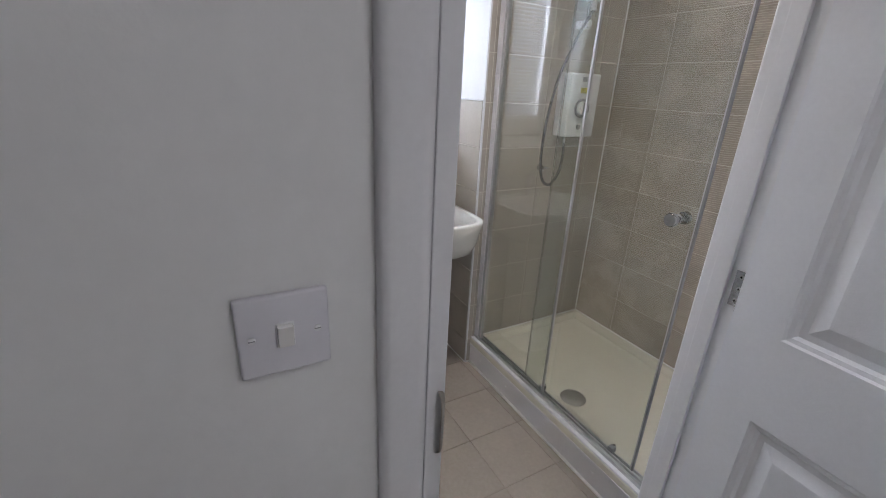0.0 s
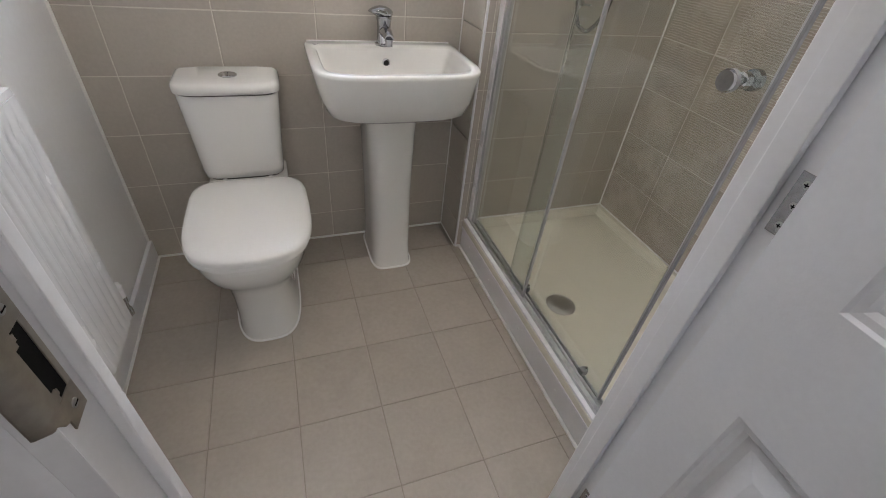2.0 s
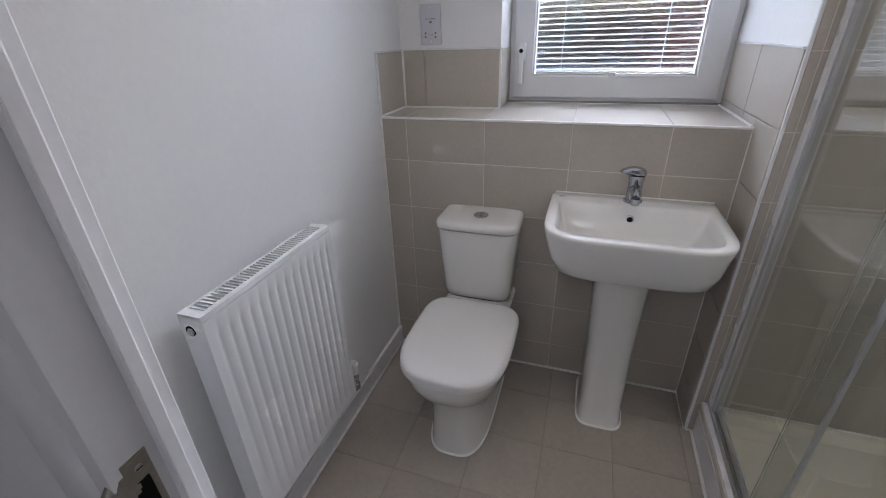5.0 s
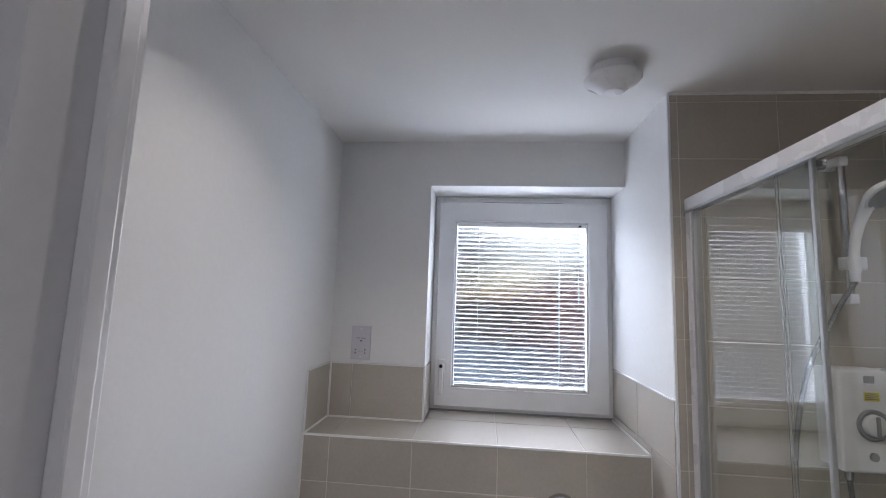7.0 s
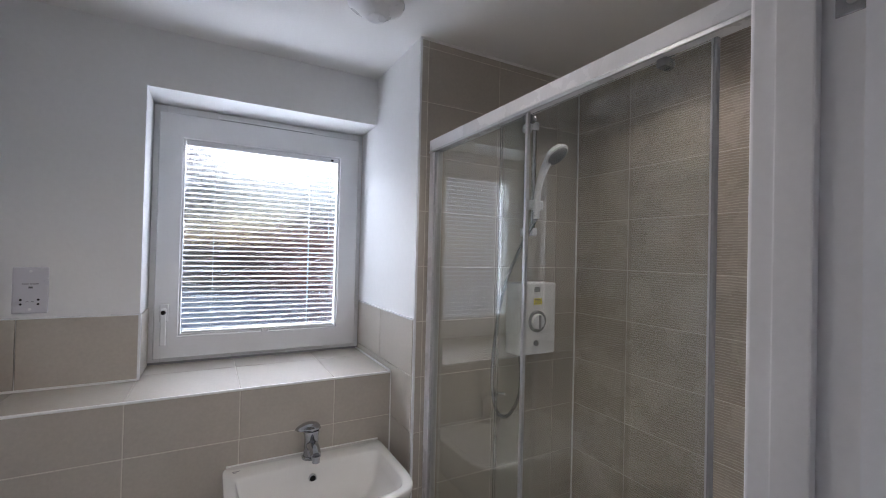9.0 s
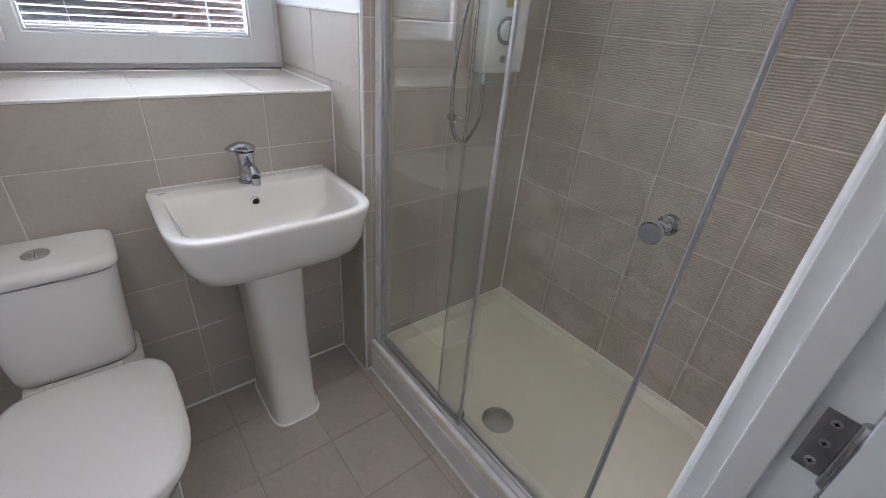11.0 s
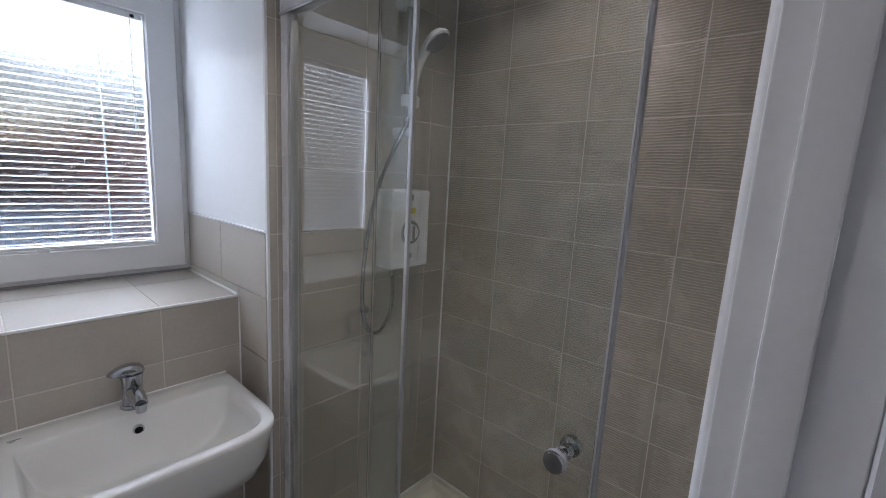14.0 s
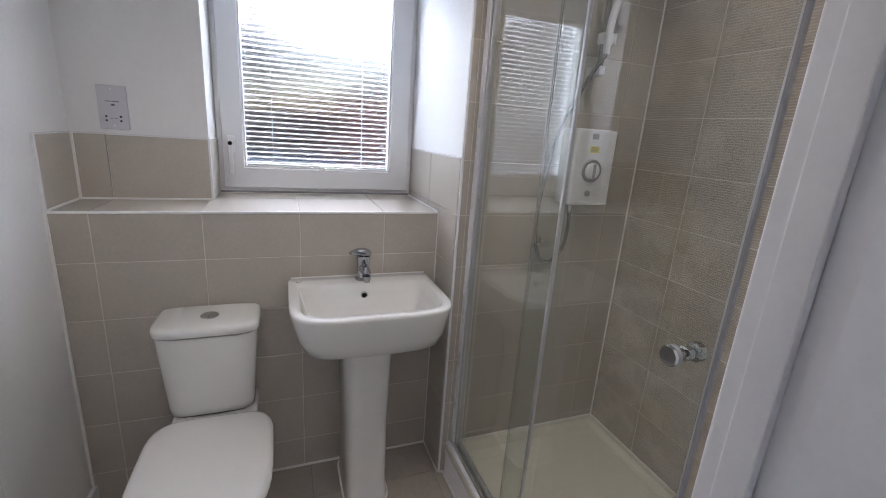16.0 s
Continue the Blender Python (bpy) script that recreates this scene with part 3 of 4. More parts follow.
# ---- basin, pedestal and tap ----
def basin():
    b = tagged(empty("washbasin", (0.957, -0.2, 0)), "white ceramic pedestal washbasin with squared bowl", "basin")
    cx, half = 0.957, 0.270
    z1 = 0.849

    def out(z, h, f, back=0.0, pw=5.0, c=cx):
        return d_ring(c, h, back, f, z, pw, 16, 64)
    outer = [out(0.680, 0.186, -0.300, -0.01, 3.8, cx + 0.008), out(0.684, 0.220, -0.348, -0.006, 4.0, cx + 0.008), out(0.700, 0.240, -0.374, -0.004, 4.2, cx + 0.007), out(0.745, 0.254, -0.393, -0.002, 4.4, cx + 0.004), out(0.800, 0.263, -0.403, -0.001, 4.7), out(0.838, 0.270, -0.412, 0.0, 4.8), out(0.847, 0.2695, -0.4115, 0.0, 4.8), out(z1 + 0.001, 0.266, -0.408, -0.003, 4.8)]
    inner = [out(z1 + 0.001, 0.240, -0.384, -0.085, 5.0), out(z1 - 0.004, 0.235, -0.379, -0.090, 5.0), out(0.810, 0.226, -0.368, -0.103, 4.5), out(0.760, 0.208, -0.345, -0.125, 4.0), out(0.730, 0.170, -0.310, -0.150, 3.2), out(0.718, 0.110, -0.27, -0.175, 2.6), out(0.713, 0.030, -0.235, -0.195, 2.2)]
    part("bowl", loft(outer + inner), ceramic, b, smooth=55)
    part("overflow", lathe(((0.001, -0.004), (0.010, -0.004), (0.0135, -0.0025), (0.0135, 0.006), (0.001, 0.006)), (0.957, -0.105, 0.806), 'Y', 24), chrome, b, "chrome overflow ring")
    # black disc painted where the hole would lie in shade
    part("overflow_hole", lathe(((0.001, -0.0046), (0.0095, -0.0044), (0.0095, 0.0), (0.001, 0.0)), (0.957, -0.105, 0.806), 'Y', 20), dark, b)
    part("waste", lathe(((0.001, 0.716), (0.019, 0.717), (0.031, 0.7165), (0.032, 0.712), (0.001, 0.712)), (0.957, -0.215, 0), 'Z', 32), chrome, b, "chrome basin waste", smooth=40)
    ped = [d_ring(cx, h, -0.02, f, z, p, 9) for z, h, f, p in ((0.0, 0.086, -0.285, 4.5), (0.02, 0.082, -0.280, 4.5), (0.10, 0.080, -0.272, 4.2), (0.35, 0.082, -0.262, 4.0), (0.60, 0.090, -0.262, 3.8), (0.70, 0.100, -0.268, 3.6))]
    part("pedestal", loft(ped), ceramic, b, smooth=55)
    bd = [d_ring(cx, h, -0.012, f, z, 4.5, 9) for z, h, f in ((0.0, 0.0905, -0.2895), (0.003, 0.090, -0.289), (0.006, 0.085, -0.284))]
    part("sealant_bead", loft(bd), sealant_mat, b)
    part("back_sealant", boxes((cx - half + 0.012, cx + half - 0.004, -0.004, 0.0, z1 - 0.002, z1 + 0.004), bevel=0.001), sealant_mat, b)
    part("maker_mark", boxes((0.715, 0.739, -0.046, -0.043, z1 + 0.0006, z1 + 0.0014), (0.718, 0.728, -0.053, -0.050, z1 + 0.0006, z1 + 0.0014)), ink, b, "small printed grey mark")


basin()


def tap():
    x, y, z = 0.962, -0.045, 0.850
    t = tagged(empty("mixer_tap", (x, y, z)), "chrome mono mixer tap with single lever on basin", "tap")
    part("base_ring", lathe(((0.001, 0), (0.031, 0), (0.031, 0.006), (0.0275, 0.009), (0.001, 0.008)), (x, y, z), 'Z', 32), tap_chrome, t, smooth=40)
    part("body", lathe(((0.001, 0.006), (0.0255, 0.006), (0.0245, 0.03), (0.0235, 0.06), (0.024, 0.075), (0.0265, 0.083), (0.0265, 0.094), (0.001, 0.090)), (x, y, z), 'Z', 32), tap_chrome, t, smooth=40)
    sp = part("spout", tube([(x, y - 0.010, z + 0.045), (x, y - 0.040, z + 0.050), (x, y - 0.062, z + 0.045), (x, y - 0.082, z + 0.037)], lambda s: 0.0195 - 0.003 * s, 20), tap_chrome, t, smooth=50)
    part("aerator", lathe(((0.001, 0.012), (0.0125, 0.012), (0.0135, 0.034), (0.001, 0.034)), (x, y - 0.079, z + 0.003), 'Z', 24), tap_chrome, sp, smooth=40)
    rings = []
    for s, w, h, yy, zz in ((0, 0.012, 0.020, 0.026, 0.104), (0.1, 0.023, 0.030, 0.020, 0.106), (0.25, 0.0265, 0.038, 0.004, 0.108), (0.45, 0.0255, 0.040, -0.014, 0.110), (0.7, 0.0225, 0.031, -0.032, 0.113), (0.9, 0.018, 0.016, -0.050, 0.115), (1, 0.012, 0.006, -0.060, 0.114)):
        rings.append([(x + w * math.cos(a), y + yy, z + zz + 0.5 * h * math.sin(a)) for a in [2 * math.pi * k / 24 for k in range(24)]])
    lv = loft(rings)
    bmesh.ops.transform(lv, matrix=Matrix.Translation((x, y, -0.004)) @ Matrix.Rotation(radians(-62), 4, 'Z') @ Matrix.Translation((-x, -y, 0)), verts=lv.verts)
    part("lever", lv, tap_chrome, t, smooth=60)
    part("indicator", lathe(((0.001, -0.0015), (0.004, -0.001), (0.004, 0.002), (0.001, 0.002)), (x, y - 0.0215, z + 0.080), 'Y', 12), grey_plastic, t)


tap()


# ---- shower ----
plinth_mat = mat("white_plinth_board", (0.73, 0.72, 0.73), 0.45, vary=0.03, scale=8)


def shower_tray():
    t = tagged(empty("shower_tray", (1.67, -0.77, 0)), "cream acrylic shower tray on a raised white plinth", "shower tray")
    x0, x1, y0, y1 = 1.300, XR - 0.001, YF + 0.001, YS - 0.001

    def ring(i, z, r=0.0):
        a, b, c, d = x0 + i + r, x1 - i * 0.75, y0 + i * 0.75, y1 - i * 0.75
        return [(a, c, z), (b, c, z), (b, d, z), (a, d, z)]
    rings = [ring(0, 0.112), ring(0, 0.140), ring(0.004, 0.1455), ring(0.034, 0.1455), ring(0.044, 0.138), ring(0.062, 0.118), ring(0.10, 0.114), ring(0.30, 0.108)]
    part("tray", loft(rings), tray_mat, t, smooth=30)
    part("plinth_panel", boxes((1.302, 1.330, y0, y1, 0.0, 0.1115)), plinth_mat, t, "white plinth panel")
    part("plinth_trim", boxes((1.2975, 1.3016, y0, y1, 0.100, 0.114), bevel=0.0015), plinth_mat, t)
    for yy in (-0.30, -0.52, -0.79, -1.06):
        part("screw_cap", lathe(((0.001, -0.003), (0.004, -0.0025), (0.0045, 0.0), (0.001, 0.0)), (1.302, yy, 0.062), 'X', 12), plastic, t)
    dr = part("drain_cover", lathe(((0.001, 0.1205), (0.030, 0.1195), (0.052, 0.1165), (0.056, 0.113), (0.056, 0.108), (0.001, 0.108)), (1.492, -0.761, 0), 'Z', 48), brushed, t, "round brushed metal drain cover", smooth=40)
    part("drain_gap", lathe(((0.001, 0.1075), (0.061, 0.1085), (0.061, 0.1095), (0.001, 0.1095)), (1.492, -0.761, 0), 'Z', 40), grey_plastic, dr)
    part("wall_seal", boxes((x1 - 0.005, x1, y0, y1, 0.1455, 0.150), (x0 + 0.05, x1, y1 - 0.005, y1, 0.1455, 0.150)), sealant_mat, t)


shower_tray()


def enclosure():
    e = tagged(empty("shower_enclosure", (1.345, -0.77, 0.145)), "sliding glass shower enclosure with white and chrome profiles, door ajar", "shower screen")
    ya, yb = YS - 0.001, YF + 0.001
    part("header_rail", boxes((1.318, 1.366, yb, ya, 1.936, 1.975), bevel=0.004, seg=3), white_profile, e, "white header rail")
    part("header_lip", boxes((1.316, 1.322, yb, ya, 1.928, 1.936), bevel=0.001), aluminium, e)
    part("wall_profile", boxes((1.320, 1.362, ya - 0.030, ya, 0.146, 1.936), bevel=0.003), white_profile, e)
    part("wall_profile_bar", boxes((1.324, 1.350, ya - 0.046, ya - 0.030, 0.150, 1.934), bevel=0.002), aluminium, e, "chrome wall profile")
    part("wall_profile", boxes((1.320, 1.362, yb, yb + 0.030, 0.146, 1.936), bevel=0.003), white_profile, e)
    part("bottom_track", boxes((1.318, 1.325, yb, ya, 0.146, 0.166), (1.325, 1.366, yb, ya, 0.146, 0.152), (1.342, 1.346, yb, ya, 0.152, 0.163), (1.361, 1.366, yb, ya, 0.146, 0.163), bevel=0.001), aluminium, e, "silver bottom track")
    part("track_cover", boxes((1.3005, 1.3175, yb, ya, 0.1458, 0.1545), bevel=0.002), white_profile, e, "white track cover strip")
    fixed = part("fixed_pane", boxes((1.331, 1.337, -0.719, ya - 0.040, 0.153, 1.936), bevel=0.0008, seg=1), clear_glass, e, "clear fixed glass pane")
    slide = part("sliding_pane", boxes((1.352, 1.358, -1.164, -0.594, 0.158, 1.936), bevel=0.0008, seg=1), clear_glass, e, "clear sliding glass door")
    for p in (fixed, slide):
        p.visible_shadow = False
    part("fixed_edge_strip", boxes((1.329, 1.339, -0.727, -0.718, 0.152, 1.936), bevel=0.002), aluminium, e)
    part("sliding_edge_seal", boxes((1.346, 1.352, -0.5965, -0.5935, 0.158, 1.936), bevel=0.0008), clear_glass, e)
    bar = part("door_edge_bar", boxes((1.350, 1.360, -1.174, -1.1672, 0.158, 1.936), bevel=0.0025, seg=3), seal_grey, e, "dark grey door edge bar")
    # added bright strip paints the highlight along the glass edge
    part("edge_highlight", boxes((1.3505, 1.3595, -1.1671, -1.1641, 0.158, 1.936), bevel=0.001), aluminium, bar, "silver strip added as the bright line along the glass edge")
    k = part("knob", lathe(((0.001, -0.033), (0.0175, -0.033), (0.0195, -0.030), (0.0195, -0.019), (0.010, -0.016), (0.010, 0.002), (0.014, 0.004), (0.014, 0.012), (0.001, 0.012)), (1.346, -1.113, 1.058), 'X', 36), knob_chrome, e, "round chrome door knob", smooth=40)
    # grey ring added for the dark groove, its shade put into colour
    part("knob_groove_shade", lathe(((0.0105, -0.0165), (0.0188, -0.0200), (0.0200, -0.0195), (0.0200, -0.0285), (0.0196, -0.0285)), (1.346, -1.113, 1.058), 'X', 36, True), grey_plastic, k)
    part("inner_knob", lathe(((0.001, 0.0), (0.014, 0.0), (0.014, 0.008), (0.010, 0.011), (0.010, 0.016), (0.0185, 0.020), (0.0185, 0.032), (0.001, 0.032)), (1.3585, -1.113, 1.058), 'X', 36), knob_chrome, k, smooth=40)
    for yy in (-0.70, -1.078):
        r = part("bottom_guide", boxes((1.345, 1.372, yy - 0.011, yy + 0.011, 0.158, 0.182), bevel=0.004), grey_plastic, e)
        part("guide_wheel", lathe(((0.001, -0.004), (0.008, -0.004), (0.008, 0.004), (0.001, 0.004)), (1.368, yy, 0.178), 'X', 18), chrome, r)
        r = part("top_roller", boxes((1.345, 1.374, yy - 0.010, yy + 0.010, 1.920, 1.936), bevel=0.003), grey_plastic, e)
        part("roller_wheel", lathe(((0.001, -0.004), (0.011, -0.004), (0.011, 0.004), (0.001, 0.004)), (1.370, yy, 1.928), 'X', 18), chrome, r)


enclosure()


def electric_shower():
    s = tagged(empty("electric_shower", (1.77, YS - 0.045, 1.32)), "white electric shower unit with dial, label and hose outlet", "shower unit")
    x0, x1, z0, z1, yf = 1.682, 1.862, 1.185, 1.465, YS - 0.088
    part("case", boxes((x0, x1, yf, YS - 0.0005, z0, z1), bevel=0.010, seg=4), plastic, s, smooth=40)
    cx, cz = 1.765, 1.315
    ring = part("dial_ring", lathe(((0.030, -0.002), (0.040, -0.008), (0.043, -0.004), (0.043, 0.004), (0.030, 0.004)), (cx, yf, cz), 'Y', 40, True), grey_plastic, s, "grey temperature dial ring", smooth=40)
    part("dial", lathe(((0.001, -0.016), (0.026, -0.015), (0.029, -0.011), (0.030, 0.002), (0.001, 0.002)), (cx, yf, cz), 'Y', 40), plastic, ring, smooth=40)
    part("dial_grip", boxes((cx - 0.004, cx + 0.004, yf - 0.022, yf - 0.014, cz - 0.026, cz + 0.026), bevel=0.002), grey_plastic, ring)
    part("power_button", lathe(((0.001, -0.006), (0.011, -0.005), (0.012, 0.002), (0.001, 0.002)), (cx - 0.004, yf, cz - 0.085), 'Y', 28), grey_plastic, s, "grey start button", smooth=40)
    part("display", boxes((cx - 0.016, cx + 0.012, yf - 0.0012, yf + 0.001, 1.429, 1.449)), grey_plastic, s)
    lb = part("warning_label", boxes((cx - 0.018, cx + 0.022, yf - 0.0010, yf + 0.001, 1.380, 1.404)), yellow, s, "yellow warning label with fine print")
    part("label_print", boxes(*[(cx - 0.015, cx + 0.019 - 0.006 * (i % 2), yf - 0.0016, yf - 0.0008, 1.384 + i * 0.005, 1.386 + i * 0.005) for i in range(4)]), ink, lb)
    part("hose_outlet", lathe(((0.001, z0 - 0.030), (0.010, z0 - 0.030), (0.011, z0 - 0.006), (0.008, z0 + 0.003), (0.001, z0 + 0.003)), (1.722, YS - 0.05, 0), 'Z', 20), chrome, s, smooth=40)


electric_shower()


def riser():
    r = tagged(empty("shower_riser_rail", (1.757, -0.25, 1.66)), "chrome riser rail with white brackets and sliding holder", "shower rail")
    x, y = 1.757, -0.256
    part("rail", lathe(((0.0105, 1.655), (0.0105, 2.105)), (x, y, 0), 'Z', 24), chrome, r, smooth=40)
    for z in (2.085, 1.665):
        part("bracket", boxes((x - 0.014, x + 0.014, y - 0.015, YS - 0.0005, z - 0.016, z + 0.016), bevel=0.006, seg=3), plastic, r, smooth=40)
    sl = part("sliding_holder", boxes((x - 0.017, x + 0.040, y - 0.020, y + 0.018, 1.752, 1.790), bevel=0.007, seg=3), plastic, r, smooth=40)
    part("holder_cup", lathe(((0.001, -0.030), (0.013, -0.030), (0.016, 0.004), (0.001, 0.004)), (x - 0.006, y - 0.030, 1.772), 'Z', 20), plastic, sl, smooth=40)


riser()


def hand_shower():
    h = tagged(empty("hand_shower", (1.75, -0.29, 1.76)), "white hand-held shower head with grey spray face in holder", "hand shower")
    a, b, c = Vector((1.750, -0.287, 1.715)), Vector((1.752, -0.292, 1.83)), Vector((1.773, -0.332, 1.953))
    part("handle", tube([a, (1.750, -0.288, 1.77), b, (1.760, -0.308, 1.895), c], lambda s: 0.0115 + 0.006 * s * s, 18), plastic, h, smooth=50)
    tilt = Vector((0.20, -0.62, -0.75)).to_track_quat('Z', 'Y').to_matrix().to_4x4()
    m = Matrix.Translation((1.783, -0.352, 1.958)) @ tilt
    head = lathe(((0.001, -0.024), (0.020, -0.022), (0.040, -0.012), (0.048, -0.002), (0.049, 0.008), (0.046, 0.010), (0.001, 0.010)), (0, 0, 0), 'Z', 36)
    bmesh.ops.transform(head, matrix=m, verts=head.verts)
    hd = part("head", head, plastic, h, smooth=40)
    face = lathe(((0.001, 0.009), (0.042, 0.009), (0.042, 0.0125), (0.001, 0.0135)), (0, 0, 0), 'Z', 36)
    bmesh.ops.transform(face, matrix=m, verts=face.verts)
    part("spray_face", face, grey_plastic, hd, "grey spray face", smooth=40)


hand_shower()


def hose():
    s = tagged(empty("shower_hose", (1.64, -0.25, 0.94)), "flexible chrome shower hose hanging in a loop", "hose")
    pts = [(1.722, -0.248, 1.156), (1.720, -0.256, 1.09), (1.700, -0.262, 1.01), (1.648, -0.265, 0.958), (1.596, -0.265, 0.99), (1.574, -0.265, 1.09), (1.578, -0.268, 1.25), (1.615, -0.275, 1.45), (1.690, -0.285, 1.62), (1.750, -0.287, 1.716)]
    part("hose", tube(pts, lambda t: 0.0066 + 0.0009 * math.sin(t * 260 * math.pi), 10, 60), hose_metal, s)
    part("retaining_ring", tube([(1.585, -0.275, 1.033), (1.60, -0.240, 1.033), (1.63, -0.222, 1.033), (1.66, -0.235, 1.033)], 0.0045, 10), chrome, s, "chrome hose retaining ring")
    part("ring_base", lathe(((0.001, -0.022), (0.010, -0.022), (0.016, -0.004), (0.016, 0.0), (0.001, 0.0)), (1.63, YS - 0.0005, 1.033), 'Y', 20), chrome, s)


hose()


# ---- ceiling fittings ----
def downlight(x, y):
    d = tagged(empty("downlight", (x, y, H)), "lit recessed downlight with polished chrome bezel", "ceiling light", "ceiling downlights")
    part("bezel", lathe(((0.020, -0.003), (0.026, -0.007), (0.031, -0.0085), (0.038, -0.0065), (0.0445, -0.002), (0.045, 0.0), (0.020, 0.0)), (x, y, H - 0.0005), 'Z', 40, True), chrome, d, "polished chrome bezel", smooth=40)
    part("lens", lathe(((0.001, -0.004), (0.019, -0.004), (0.020, -0.001), (0.001, -0.001)), (x, y, H - 0.001), 'Z', 32), led, d, "glowing lamp lens")
    return d


first = downlight(*DOWNLIGHTS[0])
for q in DOWNLIGHTS[1:]:
    copy_thing(first, pose(q[0], q[1], H))


def vent():
    x, y = 1.050, -0.358
    v = tagged(empty("ceiling_vent", (x, y, H)), "round white plastic ceiling extractor valve", "ceiling vent")
    part("base", lathe(((0.001, -0.0284), (0.062, -0.0284), (0.066, -0.0230), (0.066, 0.0), (0.001, 0.0)), (x, y, H - 0.0005), 'Z', 48), plastic, v, smooth=40)
    part("cover", lathe(((0.001, -0.0756), (0.030, -0.0756), (0.033, -0.0729), (0.062, -0.0540), (0.082, -0.0405), (0.085, -0.0351), (0.078, -0.0297), (0.001, -0.0270)), (x, y, H), 'Z', 48), plastic, v, smooth=35)
    part("centre_disc", lathe(((0.001, -0.0803), (0.026, -0.0796), (0.029, -0.0770), (0.029, -0.0729), (0.001, -0.0729)), (x, y, H), 'Z', 40), plastic, v, smooth=40)


vent()


# ---- sockets and switches ----
def shaver_socket():
    s = tagged(empty("shaver_socket", (0.14, YW, 1.422)), "white shaver supply socket plate on painted wall", "socket")
    x0, x1, z0, z1, y = 0.0965, 0.1825, 1.349, 1.495, YW
    part("plate", boxes((x0, x1, y - 0.010, y - 0.0005, z0, z1), bevel=0.003, seg=3), socket_plastic, s, smooth=40)
    cx = (x0 + x1) / 2
    f = y - 0.0106
    for dx, dz in ((-0.022, -0.030), (-0.022, -0.044), (0.020, -0.030), (0.020, -0.044)):
        # solid black discs; the depth of the holes is painted shade
        part("pin_hole", lathe(((0.001, -0.0006), (0.0034, -0.0006), (0.0034, 0.002), (0.001, 0.002)), (cx + dx, f + 0.0005, 1.422 + dz + 0.0), 'Y', 14), dark, s)
    for q in ((cx - 0.020, cx - 0.004, f, f + 0.001, 1.441, 1.4435), (cx - 0.001, cx + 0.020, f, f + 0.001, 1.441, 1.4435), (cx - 0.004, cx + 0.006, f, f + 0.001, 1.428, 1.434), (cx - 0.010, cx - 0.003, f, f + 0.001, 1.385, 1.387), (cx + 0.003, cx + 0.009, f, f + 0.001, 1.385, 1.387)):
        part("printed_mark", boxes(q), ink, s)
    for dz in (-0.060, 0.060):
        part("screw_cap", lathe(((0.001, -0.001), (0.004, -0.0008), (0.0042, 0.001), (0.001, 0.001)), (cx, y - 0.010, 1.422 + dz), 'Y', 14), plastic, s)


shaver_socket()


def light_switch():
    s = tagged(empty("light_switch", (0.240, YH, 1.153)), "white single rocker light switch on hall wall", "switch")
    x0, x1, z0, z1 = 0.198, 0.282, 1.111, 1.195
    part("plate", boxes((x0, x1, YH - 0.0085, YH - 0.0005, z0, z1), bevel=0.0032, seg=3), switch_plastic, s, smooth=40)
    cx, cz = 0.240, 1.153
    part("rocker_frame", boxes((cx - 0.0085, cx + 0.0085, YH - 0.0095, YH - 0.006, cz - 0.0130, cz + 0.0130), bevel=0.001), plastic, s)
    r = boxes((cx - 0.0072, cx + 0.0072, -0.0035, 0.003, cz - 0.0115, cz + 0.0115), bevel=0.001)
    bmesh.ops.transform(r, matrix=Matrix.Translation((0, YH - 0.0105, cz)) @ Matrix.Rotation(radians(7), 4, 'X') @ Matrix.Translation((0, 0, -cz)), verts=r.verts)
    part("rocker", r, seat_plastic, s, "white rocker")
    for dx in (-0.030, 0.030):
        sc = part("screw", lathe(((0.001, -0.0012), (0.0036, -0.0008), (0.004, 0.001), (0.001, 0.001)), (cx + dx, YH - 0.0085, cz), 'Y', 16), plastic, s)
        part("screw_slot", boxes((cx + dx - 0.003, cx + dx + 0.003, YH - 0.0100, YH - 0.0094, cz - 0.0005, cz + 0.0005)), grey_plastic, sc)


light_switch()


